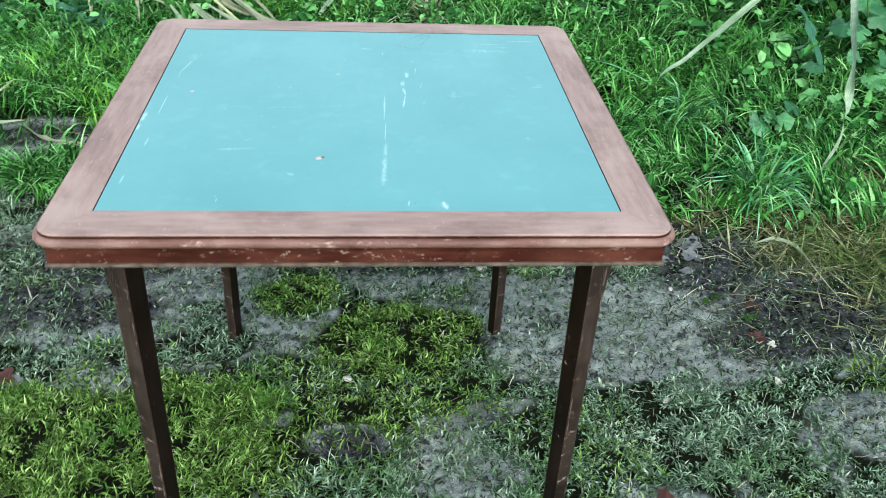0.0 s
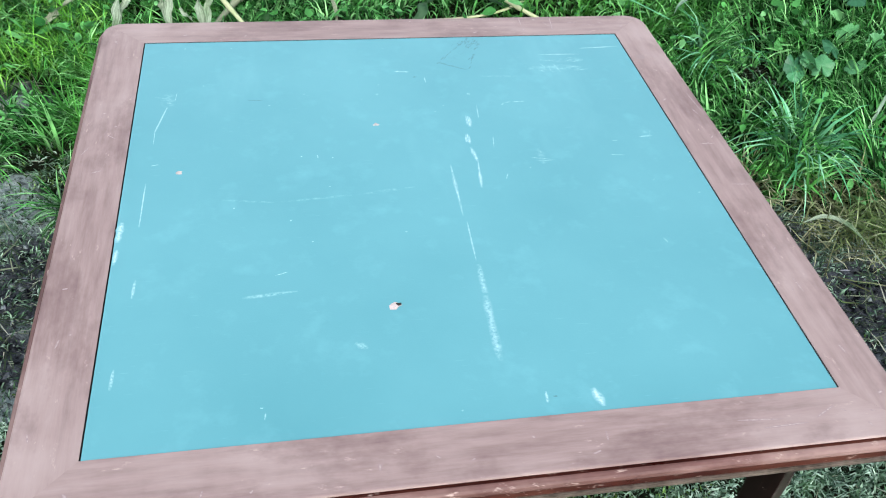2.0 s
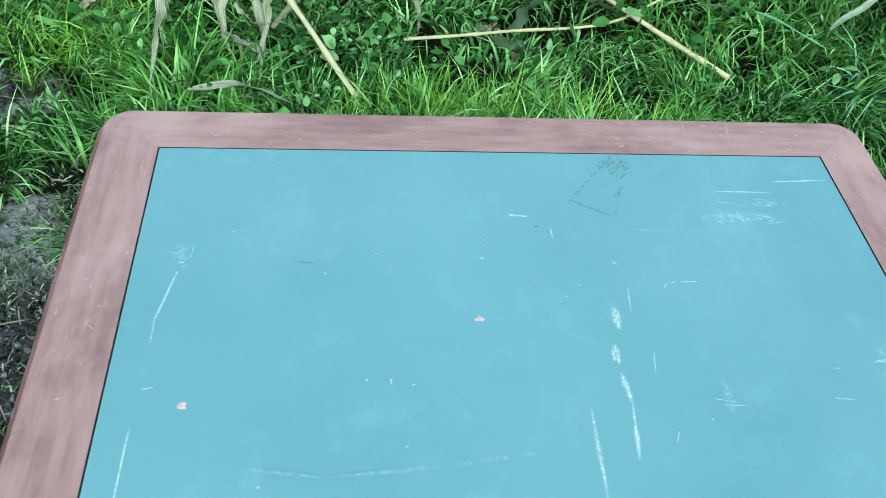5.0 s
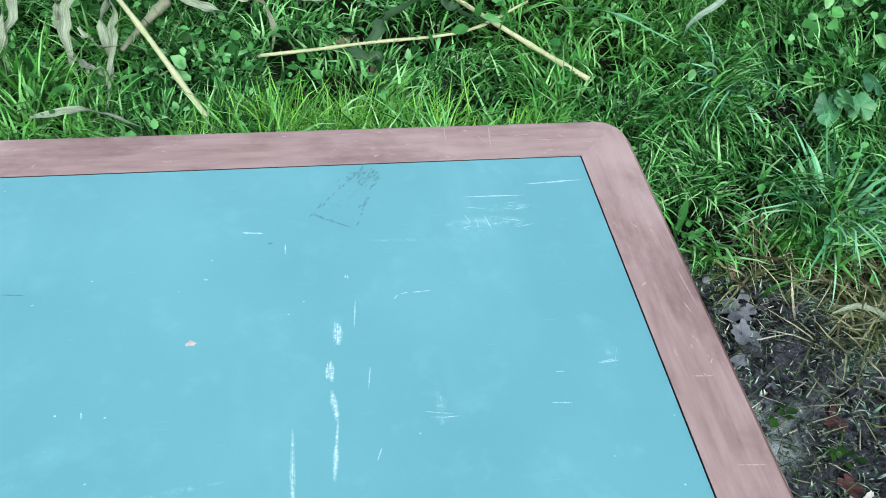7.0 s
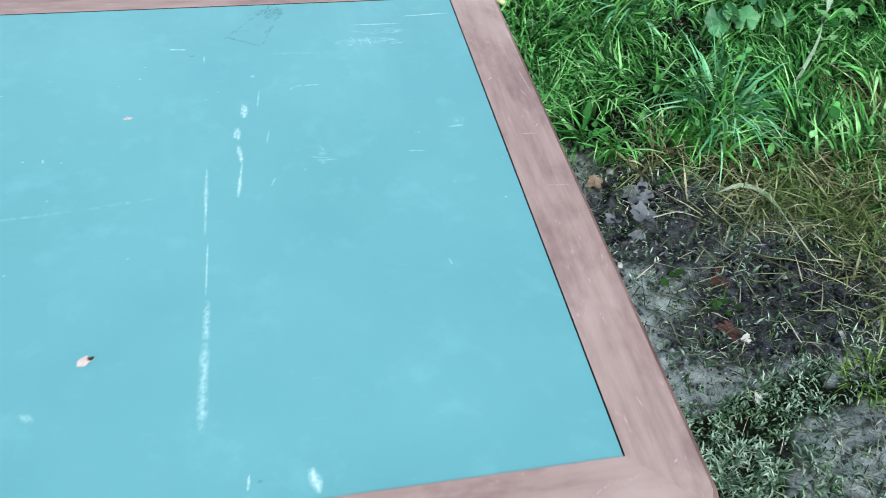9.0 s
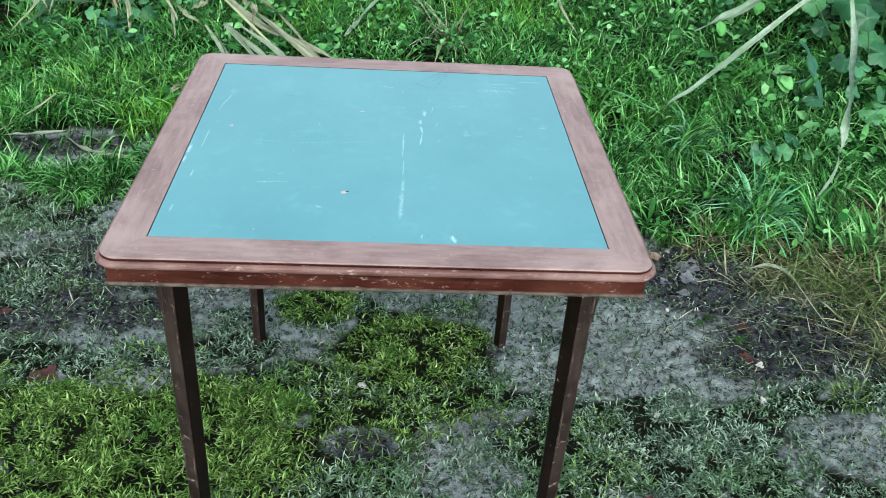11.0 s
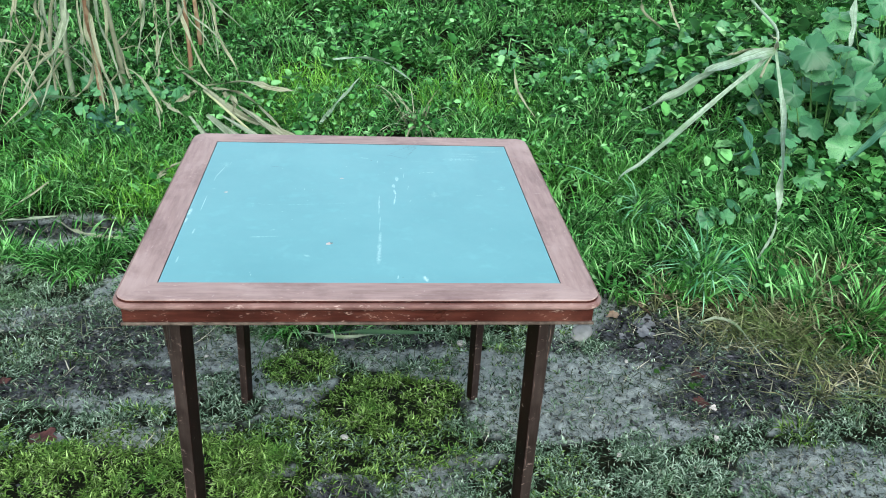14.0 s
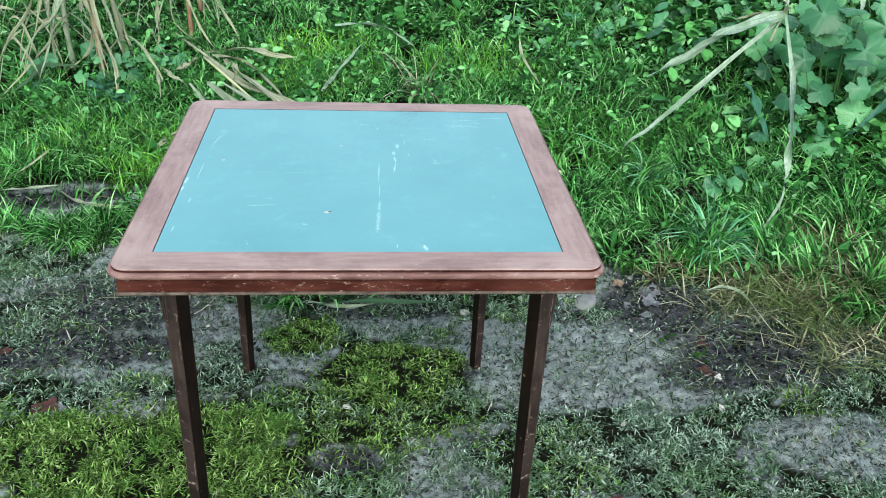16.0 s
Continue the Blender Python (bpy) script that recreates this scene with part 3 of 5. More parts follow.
def build_table():
    rng = np.random.default_rng(3)
    table = thing("folding_table", (0, 0, 0), "worn mahogany folding card table with scratched turquoise top on mud", "table")
    rail = rail_mesh()
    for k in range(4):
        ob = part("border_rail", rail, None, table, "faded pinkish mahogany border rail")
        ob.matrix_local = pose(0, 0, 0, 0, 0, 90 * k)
    felt = part("covering", box(2 * FELT - .0018, 2 * FELT - .0002, .0125, .6872, 1, .0006), MAT_FELT, table, "scratched turquoise leatherette covering")
    part("underside_panel", box(.70, .70, .006, .676, 1, .001), MAT_LEG, table)
    for k in range(4):
        m = pose(0, 0, 0, 0, 0, 90 * k)
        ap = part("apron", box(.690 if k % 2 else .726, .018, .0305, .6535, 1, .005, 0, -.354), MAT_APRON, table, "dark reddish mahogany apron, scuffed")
        ap.matrix_local = m
        for j in range(54 if k == 0 else 12):
            worn = k == 0 and j < 26
            x, z = (rng.normal(.03, .024), rng.uniform(.657, .683)) if worn else (rng.uniform(-.34, .34), rng.uniform(.658, .682))
            verts, faces = strip(((-.5, 0), (.5, 0)), .4, rng)
            size, ang = rng.gamma(1.6, .0019) + .0010, rng.normal(0, .8)
            turned = [(x + size * (v[0] * math.cos(ang) - v[1] * math.sin(ang)), -.36325 - 3e-6 * j, z + size * .7 * (v[0] * math.sin(ang) + v[1] * math.cos(ang))) for v in verts]
            part("scuff", core_value(mesh_from("scuff", turned, faces, MAT_APRONMARK, False), verts, faces), None, ap)
        part("edge_bead", box(.694 if k % 2 else .730, .006, .0050, .6520, 1, .0020, 0, -.3625), MAT_BEAD, ap, "worn lower bead")
    for sx in (-1, 1):
        for sy in (-1, 1):
            leg = part("leg", box(.028, .031, .662, 0, .74, .0025), MAT_LEG, table, "dark stained tapering leg")
            # Inner faces take a darker copy of the leg wood, shade put into colour.
            leg.data.materials.append(MAT_LEGSHADE)
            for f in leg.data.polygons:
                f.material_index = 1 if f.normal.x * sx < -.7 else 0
            leg.matrix_local = pose(.288 * sx, .324 * sy, -.004, 0, 0, 28 * sx)
            # Dark strip set on the leg in place of the shade inside a slot.
            part("hinge_plate", box(.0036, .002, .064, .586, .5, .0006, .0072 * sx, .0154 * sy), MAT_GAPSHADE, leg, "narrow dark strip standing in for a slot")
            part("brace", box(.016, .028, .115, .540, .35, .002, .0172 * sx, 0), MAT_LEG, leg, "wedge brace at the leg's head")
            bm = box(.030, .018, .022, .636, .4, .003, .030 * sx, 0)
            part("corner_block", bm, MAT_LEG, leg)
            for k in range(14):
                zc, side = rng.uniform(.05, .64), rng.choice((-1, 1))
                sc = .72 + .28 * zc / .662
                hgt, wid = rng.uniform(.004, .035), rng.uniform(.0005, .0013)
                x0, y0 = side * (.0140 * sc - .0028), -.0155 * sc - .0006
                pts = [(x0 - wid, y0, zc), (x0 + wid * .4, y0, zc + hgt * .1), (x0 + wid, y0, zc + hgt * .6), (x0, y0, zc + hgt), (x0 - wid * .8, y0, zc + hgt * .55)]
                part("chip", mesh_from("chip", pts, [(0, 1, 2, 3, 4)], MAT_CHIP, False), None, leg)
            # Another dark strip, for the shade inside the lower split.
            part("foot_slot", box(.0025, .0016, .13, .05, 1, .0005, .001 * sx, .0118 * sy), MAT_GAPSHADE, leg, "dark split in the lower leg")
    heights = itertools.count(1)

    def lay(verts, faces, name, mat, label):
        z = .69972 + 3e-6 * (next(heights) % 90)
        me = core_value(mesh_from(name, [(v[0], v[1], z) for v in verts], faces, mat, False), verts, faces)
        part(name, me, None, felt, label)
    long_marks = ((.031, .032, .029, -.056, .0040), (.031, -.066, .029, -.125, .0020), (.0305, .018, .0295, -.04, .0028), (.191, .265, .249, .264, .0020), (.252, .279, .308, .282, .0026), (-.006, .232, .013, .230, .0034), (.030, .216, .030, .204, .002),
                  (.060, .063, .063, .036, .0058), (.063, .036, .058, -.012, .0042), (.068, .126, .068, .104, .0075), (.0605, .090, .061, .070, .0045), (-.278, .173, -.291, .112, .0030), (-.293, .023, -.294, -.047, .0026), (.097, -.292, .102, -.312, .010), (.055, -.303, .056, -.291, .0034), (-.2915, -.122, -.2925, -.146, .0036), (-.300, -.228, -.301, -.250, .0034))
    for a, b, c, d, w in long_marks:
        lay(*strip(((a, b), (c, d)), w, rng), "scratch", MAT_SCRATCH, "white scratch")
    # groups of fine hair scratches
    bundles = ((.070, .130, .068, .107, .007, 5), (.060, .089, .060, .068, .006, 4), (.080, .180, .079, .171, .004, 2))
    for a, b, c, d, w, k in bundles:
        u = Vector((d - b, a - c)).normalized()
        for j in range(k):
            q, e0, e1 = rng.uniform(-.5, .5) * w, rng.uniform(0, .4), rng.uniform(.6, 1)
            ends = [(a + (c - a) * e + u.x * q, b + (d - b) * e + u.y * q) for e in (e0, e1)]
            lay(*strip(ends, rng.uniform(.0009, .0024), rng), "scuff", MAT_SCRATCH, "pale scuff")
    # rubbed patches
    for cx, cy, lx, ly, k in ((.205, .230, .075, .018, 16), (.228, .248, .045, .010, 8), (.137, .04, .012, .03, 5), (.275, .075, .01, .014, 3), (-.28, .18, .016, .03, 4), (.10, .302, .02, .012, 0)):
        if k:
            lay(*strip(((cx - lx * .5, cy - .001), (cx, cy + .001), (cx + lx * .5, cy)) if lx > ly else ((cx, cy + ly * .5), (cx + .001, cy), (cx, cy - ly * .5)), min(lx, ly) * 1.1, rng), "rubbed_patch", MAT_RUBBED, "faint rubbed pale patch")
        for j in range(k):
            x, y = cx + rng.normal(0, .28) * lx, cy + rng.normal(0, .28) * ly
            ang = rng.normal(0, .25) if rng.uniform() < .7 else rng.normal(1.5, .3)
            r = rng.uniform(.002, .011)
            lay(*strip(((x - r * math.cos(ang), y - r * math.sin(ang)), (x + r * math.cos(ang), y + r * math.sin(ang))), rng.uniform(.0008, .0018), rng), "scuff", MAT_FAINT if j % 3 else MAT_SCRATCH, "pale scuff")
    broad = ((-.3110, -.038, -.3122, -.068, .0085), (-.3118, -.078, -.3128, -.10, .0055))
    for a, b, c, d, w in broad:
        lay(*strip(((a, b), (c, d)), w, rng), "scuff", MAT_SCRATCH, "pale scuff")
    thin = ((.084, .149, .081, .120), (.115, .147, .119, .152), (.121, .152, .127, .1535), (.130, .153, .147, .154), (.090, .081, .087, .061), (.092, .011, .088, .001), (.219, .037, .236, .035), (.230, .064, .237, .064),
            (-.114, .061, -.113, .054), (-.290, .117, -.290, .093), (-.290, .053, -.282, .055), (-.291, -.124, -.292, -.144), (-.165, -.128, -.153, -.124), (-.178, -.294, -.177, -.287), (.230, -.109, .232, -.117), (-.30, -.232, -.301, -.249))
    for q in thin:
        lay(*strip((q[:2], q[2:]), .0014, rng), "tick", MAT_SCRATCH, "short white tick")
    smears = ((-.215, -.011, -.162, -.019, .005), (-.158, -.019, -.082, -.013, .005), (-.078, -.013, -.014, -.004, .005), (.139, .051, .134, .027, .006), (.273, .081, .279, .069, .005), (.030, -.130, .028, -.190, .007), (.028, -.170, .025, -.254, .010),
              (-.195, -.155, -.145, -.150, .006), (-.099, -.220, -.088, -.227, .007), (-.28, .19, -.288, .17, .006), (.10, .215, .15, .213, .006))
    for a, b, c, d, w in smears:
        lay(*strip(((a, b), (c, d)), w, rng), "smear", MAT_FAINT if d < -.1 else MAT_RUBBED, "faint pale smear")
    dark = ((.015, .217, .021, .218), (-.189, .176, -.170, .174), (.061, -.297, .065, -.297), (.054, .2505, .089, .231), (.054, .2515, .072, .243))
    for q in dark:
        lay(*strip((q[:2], q[2:]), .0022, rng), "scribble", MAT_DARKMARK, "dark pencil scribble")
    # a smudged triangle, stippled along its sides
    corners = ((.0545, .2505), (.0955, .3025), (.1150, .3005), (.0895, .231))
    for (ax, ay), (bx, by), k, spread in ((corners[0], corners[1], 34, .0012), (corners[1], corners[2], 40, .0036), (corners[2], corners[3], 16, .0012), ((.085, .288), (.110, .288), 22, .006)):
        for j in range(k):
            e = rng.uniform(0, 1)
            x, y, r = ax + (bx - ax) * e + rng.normal(0, spread), ay + (by - ay) * e + rng.normal(0, spread), rng.uniform(.0012, .0045)
            lay(*strip(((x - r * .55, y - r * .8), (x + r * .55, y + r * .8)), rng.uniform(.0009, .0020), rng), "scribble", MAT_DARKMARK, "dark pencil smudge")
    lay(*strip(((.060, .252), (.082, .266), (.100, .286)), .030, rng), "smudge", MAT_SMUDGE, "faint grey smudge")
    spots = ((.043, .150), (.031, .138), (-.131, .059), (-.097, .054), (.255, -.012), (.298, -.039), (.309, .017), (-.122, .185), (-.054, .169), (-.034, .180), (-.163, .163), (-.104, .003), (-.030, .201), (-.208, .298),
             (-.147, -.049), (-.033, -.076), (-.203, -.025), (-.127, -.083), (-.18, -.282), (-.018, -.303), (.12, .02), (-.24, .21), (-.265, .3))
    for x, y in spots:
        lay(*fleck(x, y, rng.uniform(.0007, .0015), rng), "fleck", MAT_SCRATCH, "tiny white fleck")
    for x, y, r in ((-.043, .115, .0042), (-.260, .039, .0036)):
        lay(*fleck(x, y, r, rng), "chip", MAT_BACKING, "pale chip")
    rail_marks = ((.233, .366, .229, .330), (.188, .368, .187, .346), (.256, .351, .271, .352), (.274, .343, .297, .342), (.084, .361, .106, .362), (.354, .124, .357, .112), (.338, -.028, .362, -.030), (.361, .159, .364, .120),
                  (-.02, -.352, -.017, -.350), (.21, -.340, .25, -.343), (.23, -.350, .27, -.349), (.28, -.345, .30, -.335), (-.35, -.20, -.348, -.19), (-.30, -.36, -.27, -.362), (.335, .05, .352, .049), (.34, -.18, .342, -.2))
    rail_marks = list(rail_marks)
    for k in range(48):
        u, v, ang, r = rng.uniform(-.36, .36), rng.uniform(.325, .362), rng.normal(0, 1.2), rng.gamma(1.6, .0018) + .0008
        x, y = ((u, -v), (u, v), (v, u), (-v, u))[k % 4]
        rail_marks.append((x - r * math.cos(ang), y - r * math.sin(ang), x + r * math.cos(ang), y + r * math.sin(ang)))
    for i, q in enumerate(rail_marks):
        verts, faces = strip((q[:2], q[2:]), .0016 if i < 16 else rng.uniform(.0010, .0030), rng)
        part("rail_scratch", core_value(mesh_from("rail_scratch", [(v[0], v[1], .70024 + 4e-6 * i) for v in verts], faces, MAT_RAILMARK, False), verts, faces), None, table, "pale scratch in the border")
    SPOT = fleck(.332, .252, .0065, rng)
    part("paint_spot", mesh_from("paint_spot", [(v[0], v[1], .7004) for v in SPOT[0]], SPOT[1], MAT_GREENPAINT, False), None, table, "small green paint spot")
    tear = part("torn_patch", mesh_from("torn_patch", [(v[0], v[1], .70008) for v in fleck(-.0575, -.178, .0066, rng)[0][:8]], [tuple(range(8))], MAT_BACKING, False), None, felt, "torn patch showing pale backing")
    part("hole", mesh_from("hole", [(v[0], v[1], .70018) for v in fleck(-.0545, -.177, .0032, rng)[0][:8]], [tuple(range(8))], MAT_GAPSHADE, False), None, tear, "dark hole")
    return table


build_table()


# ---------------------------------------------------------------- growth on the bank and the turf (uncounted)
def stuff(name, me, label, category):
    return tagged(new(name, me), label, category, kind="stuff")


def clods(name, x, y, size, mat, rng):
    """Small uneven lumps, eight faces each."""
    n = len(x)
    c = on_ground(x, y, 0) + np.stack([0 * x, 0 * x, size * .15], 1)
    dirs = np.array([(1, 0, 0), (0, 1, 0), (-1, 0, 0), (0, -1, 0), (0, 0, .7), (0, 0, -.7)], float)
    spin = rng.uniform(0, 6.28, n)
    v = dirs[None] * rng.uniform(.45, 1.3, (n, 6, 1)) * size[:, None, None] + rng.normal(0, .18, (n, 6, 3)) * size[:, None, None]
    cs, sn = np.cos(spin)[:, None], np.sin(spin)[:, None]
    v = np.stack([v[..., 0] * cs - v[..., 1] * sn, v[..., 0] * sn + v[..., 1] * cs, v[..., 2]], 2) + c[:, None]
    o = (np.arange(n) * 6)[:, None]
    tris = np.concatenate([o + np.array([f]) for f in ((0, 1, 4), (1, 2, 4), (2, 3, 4), (3, 0, 4), (1, 0, 5), (2, 1, 5), (3, 2, 5), (0, 3, 5))])
    return bulk_mesh(name, v.reshape(-1, 3), np.zeros((0, 4), int), tris, mat)


def build_growth():
    rng = np.random.default_rng(11)
    # short turf and moss on the mud
    turf = lambda x, y: np.clip(1.15 - mud(x, y), 0.07, 1) ** 1.1 * (1 - .8 * verge(x, y)) * (.10 + .90 * step(fbm(x, y, 24, 3, 50), .36, .50)) * (.30 + .70 * step(fbm(x, y, 55, 2, 58), .36, .52))
    mossy = lambda x, y: np.clip(dab(x, y, -.62, -.02, .5, .22) + dab(x, y, .08, .32, .18, .13) + .7 * dab(x, y, -.16, .48, .1, .08) + .6 * dab(x, y, -.1, .12, .36, .14) + .3 * step(fbm(x, y, 6, 2, 57), .5, .65), 0, 1)
    x, y = scatter(700000, -1.45, 1.6, -.6, 1.2, turf, rng)
    n = len(x)
    L = rng.uniform(.011, .029, n) * (.5 + .9 * fbm(x, y, 9, 2, 60))
    az = rng.uniform(0, 6.28, n)
    W, ti, be = rng.uniform(.0034, .0064, n), rng.uniform(.25, 1.15, n), rng.uniform(.4, 2.0, n)
    is_moss = rng.uniform(0, 1, n) < mossy(x, y)
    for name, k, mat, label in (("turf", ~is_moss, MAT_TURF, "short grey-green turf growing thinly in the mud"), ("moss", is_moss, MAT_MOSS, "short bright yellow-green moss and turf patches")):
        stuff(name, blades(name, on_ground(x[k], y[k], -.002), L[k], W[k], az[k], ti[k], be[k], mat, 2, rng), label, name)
    outer = lambda x, y: turf(x, y) * step(np.maximum(np.maximum(x - 1.6, -1.45 - x), -.6 - y), .0, .02)
    x, y = scatter(90000, -3.2, 3.2, -2.8, 1.2, outer, rng)
    n = len(x)
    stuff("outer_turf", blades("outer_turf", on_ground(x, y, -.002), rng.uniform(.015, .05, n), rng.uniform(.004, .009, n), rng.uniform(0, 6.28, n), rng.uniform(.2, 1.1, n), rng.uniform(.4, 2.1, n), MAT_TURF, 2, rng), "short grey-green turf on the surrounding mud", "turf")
    # clods and litter on the mud
    x, y = scatter(52000, -1.5, 1.7, -.6, 1.3, lambda x, y: mud(x, y) * (.15 + .85 * step(fbm(x, y, 14, 3, 52), .4, .6)), rng)
    stuff("mud_clods", clods("mud_clods", x, y, rng.gamma(1.8, .0013, len(x)) + .0012, MAT_CLOD, rng), "small crumbled clods of wet grey mud", "mud")
    x, y = scatter(44000, -1.6, 1.8, -.7, 1.3, lambda x, y: .2 + .8 * mud(x, y) * step(fbm(x, y, 9, 3, 53), .35, .55), rng)
    n = len(x)
    stuff("dry_litter", blades("dry_litter", on_ground(x, y, .004), rng.uniform(.008, .04, n), rng.uniform(.0013, .0034, n), rng.uniform(0, 6.28, n), rng.normal(1.4, .2, n), rng.normal(0, .3, n), MAT_LITTER, 2, rng),
          "bits of trodden and dead grass lying on the mud", "litter")
    # rotting leaves and straws on the wet mud
    soaked = lambda x, y: np.maximum(np.maximum(dab(x, y, .88, .58, .15, .17), dab(x, y, 1.08, .42, .22, .13)), np.maximum(dab(x, y, 1.3, .3, .22, .12), .8 * dab(x, y, -.75, .6, .25, .2)))
    x, y = scatter(5200, -1.1, 1.6, .1, .85, soaked, rng)
    n = len(x)
    L = np.minimum(rng.gamma(2.6, .0042, n) + .004, .024)
    stuff("leaf_litter", leaves("leaf_litter", on_ground(x, y, .006), L, L * rng.uniform(.12, .5, n), rng.uniform(0, 6.28, n), rng.normal(.1, .5, n), MAT_ROT, rng), "dark rotting leaf scraps on wet mud", "litter")
    x, y = scatter(900, -1.4, 1.7, .1, 1.4, lambda x, y: np.maximum(dab(x, y, 1.15, .50, .28, .12), np.maximum(.8 * dab(x, y, 1.45, .36, .2, .1), .9 * dab(x, y, -1.08, 1.25, .34, .12))), rng)
    n = len(x)
    stuff("dry_straw", blades("dry_straw", on_ground(x, y, .012), rng.uniform(.05, .16, n), rng.uniform(.0022, .0046, n), rng.uniform(0, 6.28, n), rng.normal(1.35, .15, n), rng.normal(.15, .3, n), MAT_DEAD, 4, rng),
          "thin dry straws tangled on the mud", "straw")
    tangled = lambda x, y: np.maximum(np.maximum(dab(x, y, 1.0, .46, .26, .17), dab(x, y, 1.32, .30, .30, .15)), np.maximum(.55 * dab(x, y, -.72, .6, .3, .2), .8 * dab(x, y, -1.03, 1.24, .3, .12)))
    x, y = scatter(7000, -1.4, 1.8, .0, 1.45, tangled, rng)
    n = len(x)
    stuff("trodden_straw", blades("trodden_straw", on_ground(x, y, .006), rng.uniform(.025, .10, n), rng.uniform(.0018, .0042, n), rng.uniform(0, 6.28, n), rng.normal(1.35, .14, n), rng.normal(.15, .35, n), MAT_LITTER, 4, rng),
          "trodden olive-grey straws tangled on wet mud", "straw")
    # tall grass along the foot of the bank
    near = lambda x, y: verge(x, y) * (1 - .75 * step(y - grass_edge(x), .5, 1.1)) * (.02 + .98 * step(fbm(x, y, 13, 3, 70), .41, .52))
    x, y = scatter(112000, -1.9, 1.75, .3, 2.0, near, rng)
    n = len(x)
    clump = fbm(x, y, 9, 2, 75)
    az = 12.6 * fbm(x, y, 5, 2, 80) + rng.normal(0, .8, n)
    L = (.02 + .19 * clump) * rng.uniform(.6, 1.25, n) * (1 - .5 * step(y - grass_edge(x), .35, .65) * (1 - step(x, .6, 1.0)))
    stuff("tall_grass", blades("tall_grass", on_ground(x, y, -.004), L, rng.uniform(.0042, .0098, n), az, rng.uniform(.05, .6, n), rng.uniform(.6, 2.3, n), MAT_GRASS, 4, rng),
          "fresh green grass growing along the foot of the bank", "grass")
    x, y = scatter(15000, -.25, .55, .72, 1.2, lambda x, y: dab(x, y, .15, .95, .36, .17) * (.2 + .8 * step(fbm(x, y, 16, 2, 66), .38, .5)), rng)
    n = len(x)
    stuff("young_grass", blades("young_grass", on_ground(x, y, -.004), rng.uniform(.07, .16, n), rng.uniform(.003, .0055, n), rng.uniform(0, 6.28, n), rng.uniform(.02, .4, n), rng.uniform(.3, 1.5, n), MAT_YOUNG, 4, rng),
          "bright lime-green young grass behind the table", "grass")
    fresh = lambda x, y: np.maximum(np.maximum(dab(x, y, -.18, 1.98, .26, .26), dab(x, y, -.72, 1.42, .17, .14)), np.maximum(dab(x, y, -1.0, 1.52, .2, .12), .7 * dab(x, y, .45, 1.95, .22, .16)))
    x, y = scatter(26000, -1.3, .8, 1.2, 2.35, lambda x, y: fresh(x, y) * (.15 + .85 * step(fbm(x, y, 18, 2, 67), .38, .5)), rng)
    n = len(x)
    stuff("fine_grass", blades("fine_grass", on_ground(x, y, -.004), rng.uniform(.06, .14, n), rng.uniform(.0035, .006, n), rng.uniform(0, 6.28, n), rng.uniform(.05, .6, n), rng.uniform(.4, 1.8, n), MAT_YOUNG, 3, rng),
          "patches of fine bright green grass on the bank", "grass")
    open_patch = lambda x, y: 1 - .75 * dab(x, y, .3, 1.33, .5, .16)
    # thinner grass higher up
    x, y = scatter(165000, -2.2, 3.0, 1.1, 3.8, lambda x, y: open_patch(x, y) * verge(x, y) * (.02 + .98 * step(fbm(x, y, 12, 3, 90), .44, .56)), rng)
    n = len(x)
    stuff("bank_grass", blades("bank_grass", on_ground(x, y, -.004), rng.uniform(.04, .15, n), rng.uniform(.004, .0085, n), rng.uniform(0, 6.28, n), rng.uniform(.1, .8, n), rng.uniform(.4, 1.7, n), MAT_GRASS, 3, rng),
          "green grass among the weeds on the bank", "grass")
    # low leafy weeds, in little clumps
    cx, cy = scatter(15500, -2.3, 3.2, .6, 4.2, lambda x, y: open_patch(x, y) * verge(x, y) * (.25 + .75 * step(y - grass_edge(x), .2, .75)) * (.03 + .97 * step(fbm(x, y, 11, 3, 95), .43, .54)), rng)
    k = rng.integers(4, 10, len(cx))
    up = step(cy - grass_edge(cx), .35, 1.1)
    size = np.minimum(.007 + rng.gamma(2.2, .0050, len(cx)), .032) * (.8 + .7 * up * step(fbm(cx, cy, 2.2, 2, 99), .3, .7)) * (1 + .5 * up * step(cx, .3, 1.3))
    hgt = rng.uniform(.005, .11, len(cx))
    i = np.repeat(np.arange(len(cx)), k)
    n = len(i)
    az = rng.uniform(0, 6.28, n)
    r = rng.uniform(.1, 1.2, n) * size[i]
    x, y = cx[i] + r * np.cos(az), cy[i] + r * np.sin(az)
    L = size[i] * rng.uniform(.7, 1.5, n)
    stuff("low_weeds", leaves("low_weeds", on_ground(x, y, 0) + np.stack([0 * x, 0 * x, hgt[i] * rng.uniform(.5, 1.1, n)], 1), L, L * rng.uniform(.5, .95, n), az, rng.normal(.25, .45, n), MAT_WEED, rng),
          "dense low leafy weeds covering the bank", "weeds")
    # narrow-leaved weeds in rosettes
    cx, cy = scatter(1800, -2.3, 3.2, .75, 4.2, lambda x, y: open_patch(x, y) * verge(x, y) * (.3 + .7 * step(y - grass_edge(x), .2, .6)), rng)
    k = rng.integers(5, 12, len(cx))
    size = rng.uniform(.025, .06, len(cx))
    i = np.repeat(np.arange(len(cx)), k)
    n = len(i)
    az = rng.uniform(0, 6.28, n)
    L = size[i] * rng.uniform(.6, 1.2, n)
